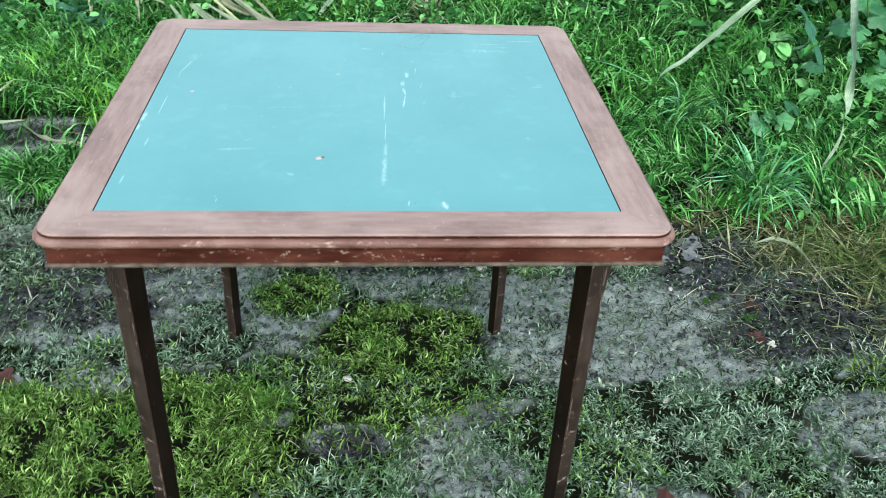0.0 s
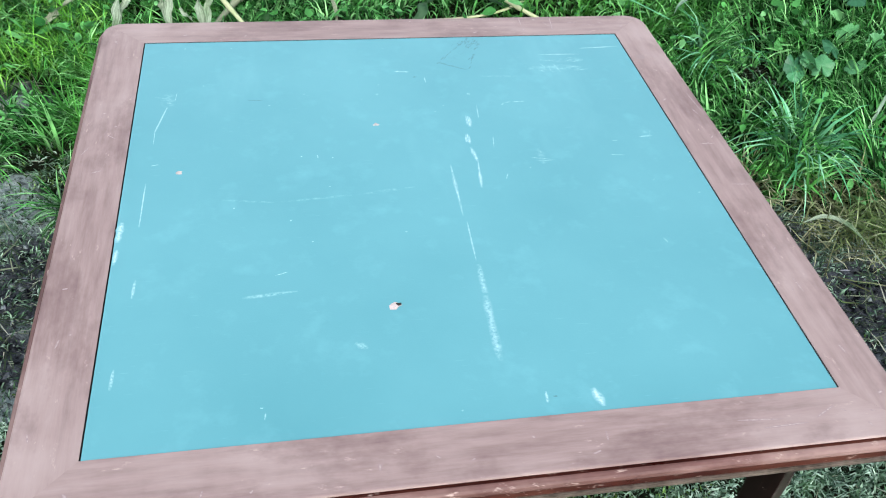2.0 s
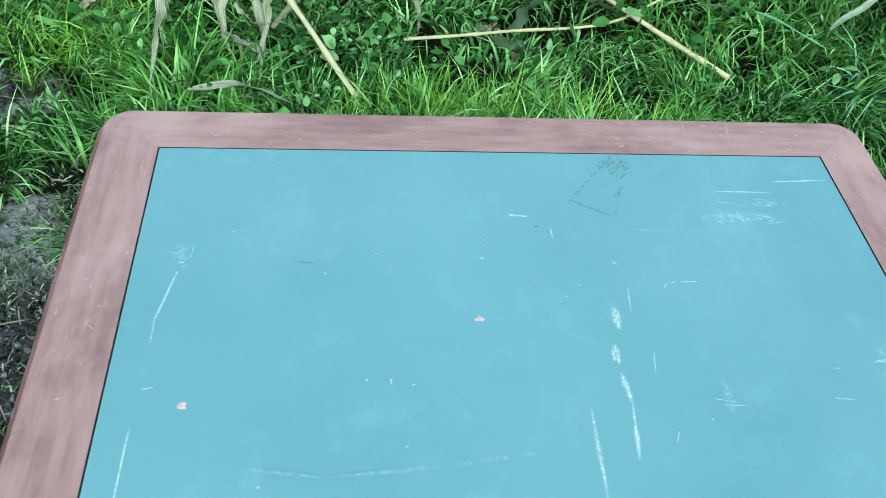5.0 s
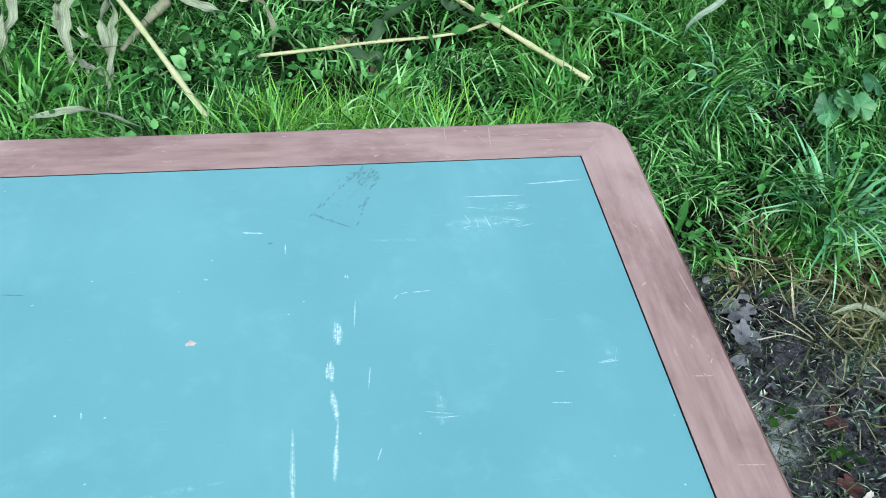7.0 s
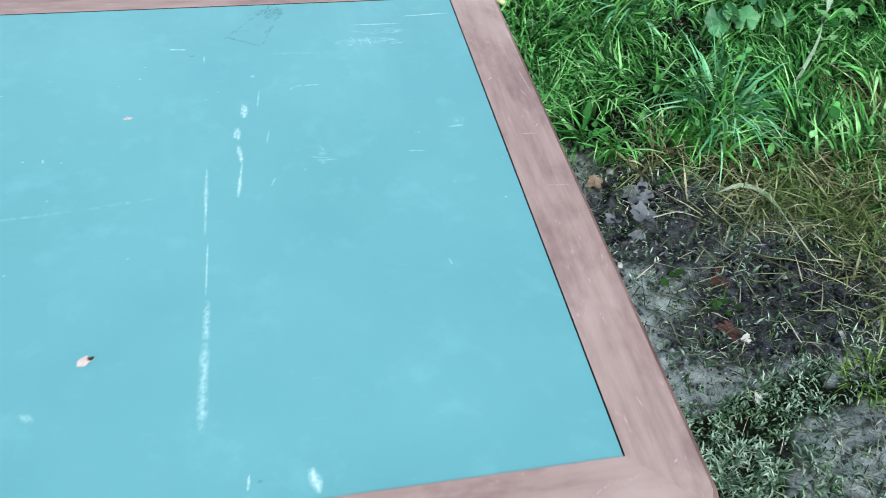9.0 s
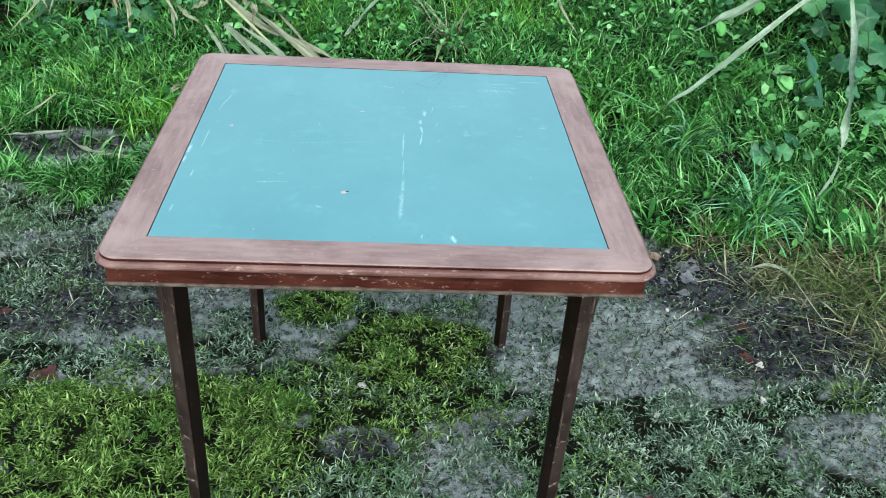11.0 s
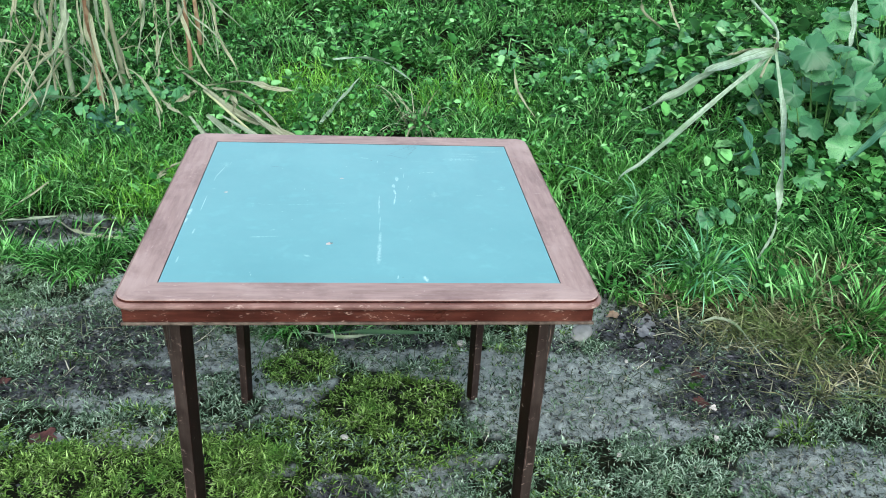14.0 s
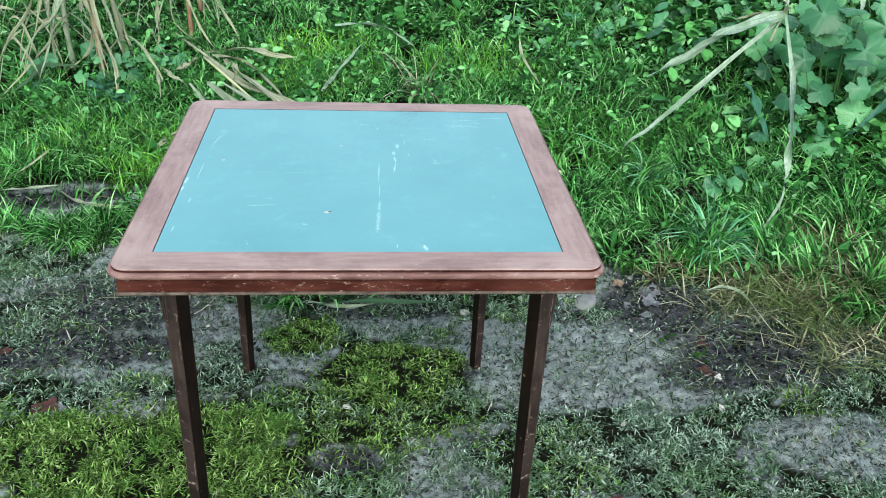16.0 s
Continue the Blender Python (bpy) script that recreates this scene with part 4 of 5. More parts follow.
    stuff("rosette_weeds", leaves("rosette_weeds", on_ground(cx[i] + .01 * np.cos(az), cy[i] + .01 * np.sin(az), .012) + np.stack([0 * az, 0 * az, rng.uniform(0, .05, n)], 1), L, L * rng.uniform(.15, .32, n), az, rng.normal(.55, .35, n), MAT_WEED, rng, ((0, .2), (.25, .55), (.6, 1.0), (.85, .6))),
          "narrow-leaved green weeds among the grass", "weeds")
    # open grassland round about
    x, y = scatter(30000, -9, 9, -8, 10, lambda x, y: step(np.maximum(np.maximum(np.abs(x) - 1.7, -.6 - y), y - 3.4), .0, .6), rng)
    n = len(x)
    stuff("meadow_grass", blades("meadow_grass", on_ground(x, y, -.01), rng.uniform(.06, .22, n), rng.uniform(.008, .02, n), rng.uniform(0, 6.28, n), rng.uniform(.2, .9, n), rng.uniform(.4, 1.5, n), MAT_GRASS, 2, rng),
          "rough green grass of the surrounding ground", "grass")
    # matted dead grass by the trodden edge
    dead = lambda x, y: np.maximum(dab(x, y, 1.48, .62, .38, .2), np.maximum(np.maximum(.6 * dab(x, y, 1.15, .60, .2, .10), .4 * dab(x, y, 1.4, .33, .25, .14)), .35 * dab(x, y, .98, .72, .12, .1)))
    x, y = scatter(34000, .7, 2.0, .25, 1.1, lambda x, y: dead(x, y) * (.08 + .92 * step(fbm(x, y, 15, 2, 63), .40, .55)), rng)
    n = len(x)
    stuff("dead_grass", blades("dead_grass", on_ground(x, y, .0), rng.uniform(.05, .15, n), rng.uniform(.003, .007, n), rng.uniform(0, 6.28, n), rng.uniform(.8, 1.5, n), rng.uniform(.0, .8, n), MAT_DEAD, 4, rng),
          "matted yellow-brown dead grass at the trodden edge", "grass")


build_growth()


# ---------------------------------------------------------------- dried corn plants
def along_ground(points, lift=0.0):
    """Keeps a path above the soil."""
    return [(x, y, max(z, float(height(np.array([x]), np.array([y]))[0]) + .004) + lift) for x, y, z in points]


def corn_plant(name, base, stalks, leaf_sets, label, group="", lift=0.0):
    rng = np.random.default_rng(int(abs(base[0] * 1000)) + 5)
    plant = thing(name, base, label, "corn plant", group)
    o = Vector(base)

    def add(nm, me, lab):
        ob = part(nm, me, None, plant, lab)
        ob.matrix_local = Matrix.Translation(-o)
    for pts, r0, r1, mat, lab in stalks:
        add("stalk", tube("stalk", along_ground(pts, lift), r0, r1, mat, 22, 8, (.12, .34, .56, .8)), lab)
    for mat, width, paths, lab in leaf_sets:
        for pts in paths:
            w = width * rng.uniform(.7, 1.35)
            add("leaf", ribbon("leaf", along_ground(pts, lift), w, mat, rng, 24, .35, 1.0), lab)
    return plant


def hang(points, top):
    """A hanging leaf carried on up to the stalk that bears it."""
    p = points[0]
    return ((p[0] + .6 * (top[0] - p[0]), p[1] + .6 * (top[1] - p[1]), p[2] + .30), (p[0] + .15 * (top[0] - p[0]), p[1] + .15 * (top[1] - p[1]), p[2] + .16)) + points


def build_corn():
    rng = np.random.default_rng(23)
    T1, T2 = (-1.08, 2.08), (-.78, 2.32)
    a1 = [hang(p, T1) for p in (
        ((-1.04, 1.98, .56), (-1.00, 1.91, .41), (-.94, 1.84, .28), (-.96, 1.77, .16), (-1.06, 1.70, .07)),
        ((-1.24, 2.00, .62), (-1.23, 1.98, .50), (-1.29, 1.97, .33), (-1.33, 1.95, .24)),
        ((-1.31, 1.95, .62), (-1.33, 1.95, .53), (-1.38, 1.95, .42)),
        ((-1.00, 2.05, .61), (-1.01, 2.05, .48), (-1.00, 2.05, .34)),
        ((-1.24, 2.10, .45), (-1.25, 2.10, .30), (-1.25, 2.10, .17)))]
    a2 = [((-1.10, 2.05, .50), (-1.24, 2.00, .34), (-1.31, 1.95, .26), (-1.42, 1.90, .15)),
          ((-1.06, 2.1, .5), (-1.10, 2.10, .32), (-1.15, 2.10, .25), (-1.23, 2.10, .20)),
          ((-1.6, 2.1, .50), (-1.43, 2.10, .46), (-1.30, 2.10, .44), (-1.1, 2.1, .52)),
          ((-.98, 2.15, .80), (-.90, 2.20, .59), (-.96, 2.20, .49), (-1.03, 2.20, .42))]
    for k in range(9):
        x, y, q = rng.uniform(-1.5, -.95), rng.uniform(1.9, 2.25), rng.uniform(-.35, .35)
        a2.append(((x, y, rng.uniform(.3, .5)), (x + .4 * q, y - .03, rng.uniform(.28, .5)), (x + .8 * q, y - .05, rng.uniform(.22, .34)), (x + q, y - .07, .18)))
    a3 = [hang(((-1.12, 1.95, .63), (-1.15, 1.93, .51), (-1.20, 1.92, .36), (-1.27, 1.90, .20)), T1),
          hang(((-.88, 2.20, .59), (-.91, 2.20, .48), (-.94, 2.20, .34)), T1)]
    extra = []
    for k in range(15):
        x, y = rng.uniform(-1.55, -.92), rng.uniform(1.95, 2.3)
        q = rng.uniform(-.16, .16)
        extra.append(((x * .6 + T1[0] * .4, y, rng.uniform(.75, 1.0)), (x, y - .05, .55), (x + q, y - .07, .38), (x + 1.5 * q, y - .08, rng.uniform(.14, .30))))
    corn_plant("dried_corn_plant", (-1.08, 2.08, .2),
               [(((-1.07, 2.10, .18), (-1.06, 2.05, .43), (-1.06, 2.00, .62), (-1.09, 2.05, 1.3)), .013, .009, MAT_REDSTALK, "reddish brown stalk"),
                (((-1.20, 2.15, .18), (-1.19, 2.12, .5), (-1.12, 2.1, 1.25)), .011, .008, MAT_GREYSTRAW, "pale straw stalk"),
                (((-1.0, 2.22, .2), (-1.01, 2.15, .5), (-1.1, 2.1, 1.3)), .011, .008, MAT_STRAW, "tan stalk")],
               [(MAT_STRAW, .014, a1, "long dry straw-coloured leaf"), (MAT_STRAW, .011, a2, "narrow dry leaf"), (MAT_GREYSTRAW, .034, a3, "broad grey-green withered leaf"),
                (MAT_STRAW, .012, extra[::2], "thin hanging dry leaf"), (MAT_GREYSTRAW, .014, extra[1::2], "thin grey hanging leaf")],
               "standing dried corn stalks with long hanging straw-coloured leaves", "dried corn on the bank")
    b1 = [hang(p, T2) for p in (((-.79, 2.20, .52), (-.78, 2.17, .40), (-.70, 2.13, .34), (-.60, 2.10, .29)),
                                ((-.76, 2.25, .58), (-.71, 2.20, .46), (-.66, 2.15, .36), (-.59, 2.10, .28)),
                                ((-.62, 2.25, .58), (-.59, 2.20, .47), (-.53, 2.15, .37), (-.49, 2.10, .27)),
                                ((-.85, 2.20, .45), (-.85, 2.20, .34), (-.86, 2.18, .27)))]
    extra = []
    for k in range(12):
        x, y = rng.uniform(-.90, -.56), rng.uniform(2.2, 2.45)
        q = rng.uniform(-.14, .14)
        extra.append(((T2[0], T2[1], rng.uniform(.8, 1.0)), (x, y - .03, .60), (x + q, y - .05, .48), (x + 1.6 * q, y - .08, rng.uniform(.32, .42))))
    corn_plant("dried_corn_plant", (-.76, 2.32, .25),
               [(((-.74, 2.30, .22), (-.74, 2.30, .45), (-.78, 2.32, 1.2)), .010, .008, MAT_REDSTALK, "reddish brown stalk"),
                (((-.70, 2.36, .40), (-.71, 2.34, .6), (-.76, 2.33, 1.2)), .010, .008, MAT_REDSTALK, "brown stalk")],
               [(MAT_STRAW, .014, b1, "long dry straw-coloured leaf"), (MAT_STRAW, .008, extra[::2], "thin hanging dry leaf"), (MAT_GREYSTRAW, .009, extra[1::2], "thin grey hanging leaf")],
               "standing dried corn stalks with brown stems and ragged leaves", "dried corn on the bank")
    lying = [((-.79, 2.21, .31), (-.62, 1.97, .28), (-.44, 1.72, .25), (-.24, 1.52, .25), (-.08, 1.38, .21)),
             ((-.62, 1.96, .30), (-.46, 1.92, .33), (-.35, 1.85, .33), (-.23, 1.84, .32)),
             ((-.60, 2.00, .28), (-.46, 1.87, .29), (-.33, 1.66, .26), (-.22, 1.50, .22)),
             ((-.66, 2.02, .26), (-.74, 1.92, .24)), ((-.55, 1.95, .28), (-.50, 1.83, .27), (-.49, 1.70, .21)),
             ((-.12, 1.42, .23), (-.06, 1.40, .22), (-.02, 1.40, .21), (.00, 1.36, .18), (-.00, 1.30, .16)),
             ((-.5, 1.85, .27), (-.36, 1.6, .27), (-.21, 1.46, .22), (-.12, 1.42, .2))]
    greyed = [((-.56, 1.60, .30), (-.425, 1.36, .277), (-.415, 1.33, .205), (-.412, 1.30, .150), (-.369, 1.27, .149), (-.361, 1.20, .094)),
              ((-.54, 1.58, .30), (-.396, 1.36, .277), (-.404, 1.33, .231), (-.407, 1.30, .157), (-.39, 1.26, .12)),
              ((-.50, 1.56, .31), (-.327, 1.34, .288), (-.326, 1.31, .229), (-.325, 1.27, .175), (-.323, 1.24, .141), (-.326, 1.17, .10)),
              ((-.47, 1.54, .30), (-.318, 1.33, .27), (-.312, 1.29, .21), (-.318, 1.25, .16), (-.335, 1.21, .12)),
              ((-.376, 1.30, .217), (-.357, 1.29, .196), (-.334, 1.27, .189), (-.273, 1.27, .197)),
              ((-.40, 1.29, .15), (-.36, 1.26, .148), (-.31, 1.24, .14)),
              ((-.62, 1.58, .30), (-.517, 1.36, .278), (-.521, 1.32, .226), (-.529, 1.28, .187), (-.535, 1.24, .15), (-.55, 1.18, .08)),
              ((-.58, 1.55, .29), (-.505, 1.36, .25), (-.518, 1.30, .19), (-.522, 1.25, .13)),
              ((-.22, 1.48, .22), (-.16, 1.41, .21), (-.08, 1.37, .20)), ((.02, 1.44, .20), (.12, 1.44, .20), (.20, 1.45, .20))]
    corn_plant("fallen_corn_plant", (-.45, 1.75, .24),
               [(((-.62, 1.9, .30), (-.45, 1.58, .29), (-.33, 1.41, .25), (-.25, 1.29, .21), (-.19, 1.20, .17), (-.13, 1.11, .13)), .0045, .006, MAT_STALK, "thin pale bent stalk")],
               [(MAT_STRAW, .024, lying, "broad dry straw-coloured leaf"), (MAT_GREYSTRAW, .020, greyed, "grey withered drooping leaf")],
               "fallen corn plant with dry straw leaves lying in grass", "fallen corn", .034)
    husk = thing("corn_husk", (-.26, 1.38, .2), "dry tan corn husk lying across a stalk", "corn husk")
    ob = part("husk", tube("husk", [(-.22, 1.44, .225), (-.24, 1.41, .22), (-.27, 1.37, .205), (-.305, 1.31, .19)], .013, .005, MAT_STRAW, 14, 9, (.3,)), None, husk)
    ob.matrix_local = Matrix.Translation((.26, -1.38, -.2))
    corn_plant("cut_corn_stalk", (.2, 1.31, .17),
               [(((-.03, 1.27, .185), (.09, 1.29, .185), (.20, 1.32, .18), (.42, 1.36, .18), (.58, 1.45, .20)), .0038, .003, MAT_STALK, "thin pale stalk")],
               [(MAT_GREENLEAF, .030, [((.20, 1.32, .18), (.25, 1.35, .22), (.34, 1.39, .25), (.45, 1.43, .24))], "dark green leaf"),
                (MAT_GREENLEAF, .018, [((.15, 1.30, .175), (.21, 1.28, .17), (.28, 1.26, .16))], "dull green leaf")],
               "thin pale corn stalk with green leaves lying in grass", "fallen corn", .012)
    corn_plant("cut_corn_stalk", (.54, 1.33, .17),
               [(((.40, 1.47, .21), (.54, 1.33, .18), (.67, 1.205, .155)), .0048, .0062, MAT_STALK, "pale yellow-green stalk")],
               [(MAT_GREENLEAF, .03, [((.38, 1.45, .21), (.42, 1.40, .20), (.48, 1.37, .19))], "dark green leaf")],
               "pale yellow-green cut corn stalk lying in grass", "fallen corn", .010)
    node = (1.44, 1.42, .67)
    corn_plant("broken_corn_plant", (1.5, 1.6, .25),
               [(((1.5, 3.2, .5), (1.42, 2.5, .95), (1.36, 1.95, .98), (1.37, 1.75, .88), (1.41, 1.62, .80), (1.46, 1.49, .73), node), .006, .005, MAT_PALELEAF, "pale green bent stem"),
                ((node, (1.41, 1.40, .63), (1.385, 1.375, .585)), .0018, .005, MAT_STRAW, "hanging dry bud")],
               [(MAT_PALELEAF, .015, [(node, (1.28, 1.40, .52), (1.05, 1.36, .31), (.93, 1.31, .24), (.89, 1.27, .22))], "long pale folded leaf"),
                (MAT_PALELEAF, .031, [(node, (1.43, 1.24, .49), (1.33, .98, .41), (1.31, .92, .32), (1.30, .885, .22), (1.2, .78, .14))], "long pale hanging leaf"),
                (MAT_PALELEAF, .062, [(node, (1.35, 1.40, .645), (1.22, 1.38, .60), (1.10, 1.38, .52), (.98, 1.39, .45))], "broad greenish withered leaf"),
                (MAT_STRAW, .02, [(node, (1.38, 1.46, .66), (1.27, 1.47, .63)), (node, (1.42, 1.39, .71), (1.38, 1.38, .74))], "short curled leaf")],
               "broken corn stem with long pale folded leaves", "fallen corn")
    corn_plant("withered_corn_leaves", (1.75, 1.5, .3), [],
               [(MAT_PALELEAF, .034, [((1.95, 1.95, .95), (1.90, 1.80, .78), (1.84, 1.66, .70), (1.80, 1.57, .62))], "pale folded leaf"),
                (MAT_TEAL, .034, [((1.86, 1.28, .50), (1.80, 1.23, .46), (1.73, 1.22, .38), (1.59, 1.18, .27))], "grey-green leaf"),
                (MAT_STRAW, .012, [((1.18, 2.24, .75), (1.22, 2.24, .62), (1.40, 2.27, .50)), ((1.3, 2.3, .74), (1.36, 2.25, .60), (1.42, 2.22, .48))], "thin dry leaf")],
               "withered grey corn leaves hanging among broad weeds", "fallen corn")


build_corn()


# ---------------------------------------------------------------- loose leaves and sticks
def loose_leaf(name, points, width, mat, label, category="leaf", group="", twist=.5):
    rng = np.random.default_rng(int(abs(points[0][0] * 977 + points[0][1] * 131) * 10) % 9999)
    pts = along_ground(points, .004 if points[0][1] < .7 else .03)
    me = ribbon(name, [(p[0] - pts[0][0], p[1] - pts[0][1], p[2] - pts[0][2]) for p in pts], width, mat, rng, 16, .3, twist, (.35, .1))
    ob = new(name, me)
    ob.location = pts[0]
    return tagged(ob, label, category, group)


G_LEAF = "loose corn leaves"
loose_leaf("dried_corn_leaf", ((-.13, .58, .03), (.0, .565, .05), (.14, .56, .05), (.32, .56, .04)), .015, MAT_GREENLEAF, "grey-green withered corn leaf lying on mud", "leaf", G_LEAF)
loose_leaf("dried_corn_leaf", ((-.16, .60, .03), (-.05, .57, .03), (.08, .575, .04)), .012, MAT_GREYSTRAW, "pale dry corn leaf lying on mud", "leaf", G_LEAF)
loose_leaf("dried_corn_leaf", ((-.99, 1.19, .06), (-.93, 1.14, .05), (-.86, 1.11, .05), (-.76, 1.10, .05)), .022, MAT_STRAW, "pale dry corn leaf lying on grass", "leaf", G_LEAF)
loose_leaf("dried_corn_leaf", ((-1.06, 1.34, .14), (-1.14, 1.28, .09), (-1.24, 1.19, .05)), .016, MAT_STRAW, "narrow straw-coloured leaf leaning over mud", "leaf", G_LEAF)
loose_leaf("dried_corn_leaf", ((-1.24, 1.21, .05), (-1.12, 1.23, .05), (-1.02, 1.26, .05)), .018, MAT_GREYSTRAW, "grey dry leaf lying on dark mud", "leaf", G_LEAF)
loose_leaf("dried_corn_leaf", ((-.72, 1.41, .13), (-.68, 1.45, .15), (-.63, 1.49, .17)), .03, MAT_STRAW, "short pale leaf scrap lying on grass", "leaf", G_LEAF)
loose_leaf("dried_corn_leaf", ((-.46, 1.13, .13), (-.383, 1.135, .14), (-.318, 1.12, .14), (-.25, 1.10, .12)), .020, MAT_GREYSTRAW, "grey-green striped leaf lying on grass", "leaf", G_LEAF)
loose_leaf("dried_corn_leaf", ((-.16, 1.71, .24), (-.09, 1.80, .30), (-.01, 1.93, .36)), .026, MAT_PALELEAF, "pale grey leaf stub standing in grass", "leaf", G_LEAF)
loose_leaf("dried_corn_leaf", ((-.12, 2.09, .39), (.02, 2.12, .39), (.12, 2.11, .36), (.20, 2.02, .33)), .032, MAT_PALELEAF, "withered grey leaf lying on weeds", "leaf", G_LEAF)
loose_leaf("dried_corn_leaf", ((.62, 1.98, .40), (.63, 1.88, .33), (.68, 1.75, .27)), .012, MAT_STRAW, "narrow yellow dry leaf among weeds", "leaf", G_LEAF)
loose_leaf("dried_corn_leaf", ((.99, .60, .06), (1.05, .605, .07), (1.085, .56, .07), (1.097, .47, .06), (1.115, .35, .05)), .011, MAT_GREYSTRAW, "bent pale straw lying on mud", "leaf", G_LEAF)
loose_leaf("dried_corn_leaf", ((-.82, 1.95, .24), (-.79, 1.85, .23), (-.76, 1.72, .20)), .012, MAT_STRAW, "thin dry leaf among weeds", "leaf", G_LEAF)
loose_leaf("dried_corn_leaf", ((-.80, 1.95, .25), (-.74, 1.86, .24), (-.67, 1.80, .22)), .016, MAT_STRAW, "short dry leaf among weeds", "leaf", G_LEAF)
loose_leaf("dried_corn_leaf", ((-1.13, 2.02, .22), (-1.27, 2.02, .22), (-1.31, 1.90, .19), (-1.37, 1.77, .15)), .022, MAT_GREENLEAF, "dull green leaf lying among weeds", "leaf", G_LEAF)
loose_leaf("green_corn_leaf", ((1.34, 1.40, .40), (1.35, 1.30, .36), (1.36, 1.17, .27)), .035, MAT_TEAL, "broad blue-green leaf drooping over grass", "leaf")
loose_leaf("green_corn_leaf", ((.60, 1.32, .24), (.72, 1.28, .25), (.85, 1.20, .22)), .016, MAT_TUFT, "long green leaf bent over grass", "leaf")


def fallen_leaf(place, size, spin, mat, label, rng, lobes=5, tip=(0, 0)):
    """A curled fallen tree leaf with lobes."""
    n = 30
    verts, faces = [(0, 0, 0)], []
    for ring in (.5, 1.0):
        for k in range(n):
            a = 2 * math.pi * k / n
            r = ring * size * (.66 + .40 * (1 - abs((lobes * a / math.pi) % 2 - 1)) ** .9) * (1 + .10 * rng.normal())
            z = .30 * size * ring ** 2 * (math.sin(2 * a + spin) * .5 + .4) + .02 * size * rng.normal()
            verts.append((r * math.cos(a), .8 * r * math.sin(a), max(z, 0.001)))
    faces += [(0, 1 + k, 1 + (k + 1) % n) for k in range(n)]
    faces += [(1 + k, 1 + n + k, 1 + n + (k + 1) % n, 1 + (k + 1) % n) for k in range(n)]
    ob = new("fallen_leaf", mesh_from("fallen_leaf", verts, faces, mat))
    z = float(height(np.array([place[0]]), np.array([place[1]]))[0])
    ob.matrix_world = pose(place[0], place[1], z + .005, tip[0], tip[1], spin * 57)
    return tagged(ob, label, "leaf", "fallen leaves")


RL = np.random.default_rng(31)
fallen_leaf((-.75, .19), .035, .3, MAT_BROWNLEAF, "curled reddish brown fallen leaf on short turf", RL, 4)
fallen_leaf((-.72, .185), .022, 1.3, MAT_GREYLEAF, "small grey curled leaf on turf", RL, 3)
fallen_leaf((-.92, .42), .02, 1.0, MAT_BROWNLEAF, "brown fallen leaf on mud", RL, 3)
fallen_leaf((.93, .41), .027, .8, MAT_BROWNLEAF, "dull red-brown fallen leaf on wet mud", RL, 4)
fallen_leaf((.895, .29), .025, 2.0, MAT_BROWNLEAF, "dark red fallen leaf on wet mud", RL, 4)
fallen_leaf((.84, .655), .042, .4, MAT_GREYLEAF, "pale grey fallen leaf lying on dark mud", RL, 6)
fallen_leaf((.83, .59), .034, 1.9, MAT_GREYLEAF, "pale grey fallen leaf lying on dark mud", RL, 5)
fallen_leaf((.77, .60), .022, 2.9, MAT_GREYLEAF, "small grey fallen leaf on mud", RL, 4)
fallen_leaf((.80, .545), .02, .2, MAT_GREYLEAF, "small grey fallen leaf on mud", RL, 4)
fallen_leaf((.76, .70), .025, 1.1, MAT_TANLEAF, "brown withered leaf on mud", RL, 4)
fallen_leaf((.86, .72), .036, 1.5, MAT_TANLEAF, "crumpled tan seed head beside green grass", RL, 7, (35, 10))
fallen_leaf((.92, .755), .036, 2.5, MAT_TANLEAF, "crumpled tan seed head beside green grass", RL, 7, (45, -10))
fallen_leaf((.21, 1.265), .03, 1.1, MAT_TANLEAF, "tan withered leaf lying in grass", RL, 4, (15, 0))
fallen_leaf((.16, 1.36), .035, .1, MAT_TANLEAF, "brown withered leaf lying in grass", RL, 4, (15, 10))
fallen_leaf((-.77, 1.49), .03, .7, MAT_TANLEAF, "brown withered leaf lying in grass", RL, 4)
fallen_leaf((.54, -.17), .019, .7, MAT_BROWNLEAF, "dark brown scrap of leaf on turf", RL, 3)
fallen_leaf((.92, .27), .012, .2, MAT_PEBBLE, "white scrap of leaf on mud", RL, 3, (20, 0))
fallen_leaf((.88, .14), .012, .9, MAT_PEBBLE, "white scrap of leaf on turf", RL, 3, (25, 0))
fallen_leaf((1.07, .18), .012, 2.4, MAT_PEBBLE, "pale scrap of leaf on turf", RL, 3, (25, 0))
fallen_leaf((1.09, .235), .012, 1.4, MAT_PEBBLE, "pale scrap of leaf on mud", RL, 3, (20, 0))


def pebble(name, x, y, size, mat, label, flat=.5, rng=RL):
    bm = bmesh.new()
    bmesh.ops.create_icosphere(bm, subdivisions=2, radius=1)
    for v in bm.verts:
        k = 1 + .18 * noise.noise(v.co * 1.3 + Vector((x * 50, y * 50, 0)))
        v.co = Vector((v.co.x * size[0], v.co.y * size[1], v.co.z * min(size) * flat)) * k
    for f in bm.faces:
        f.smooth = True
    me = bpy.data.meshes.new(name)
    bm.to_mesh(me)
    bm.free()
    me.materials.append(mat)
    ob = new(name, me)
    ob.matrix_world = pose(x, y, float(height(np.array([x]), np.array([y]))[0]) + min(size) * flat * .5, 4, 6, 40 * x * 9)
    return tagged(ob, label, "stone", "stones on the mud" if name == "pebble" else "")


pebble("stone", .645, .62, (.045, .032), MAT_STONE, "flat smooth grey stone lying on mud", .35)
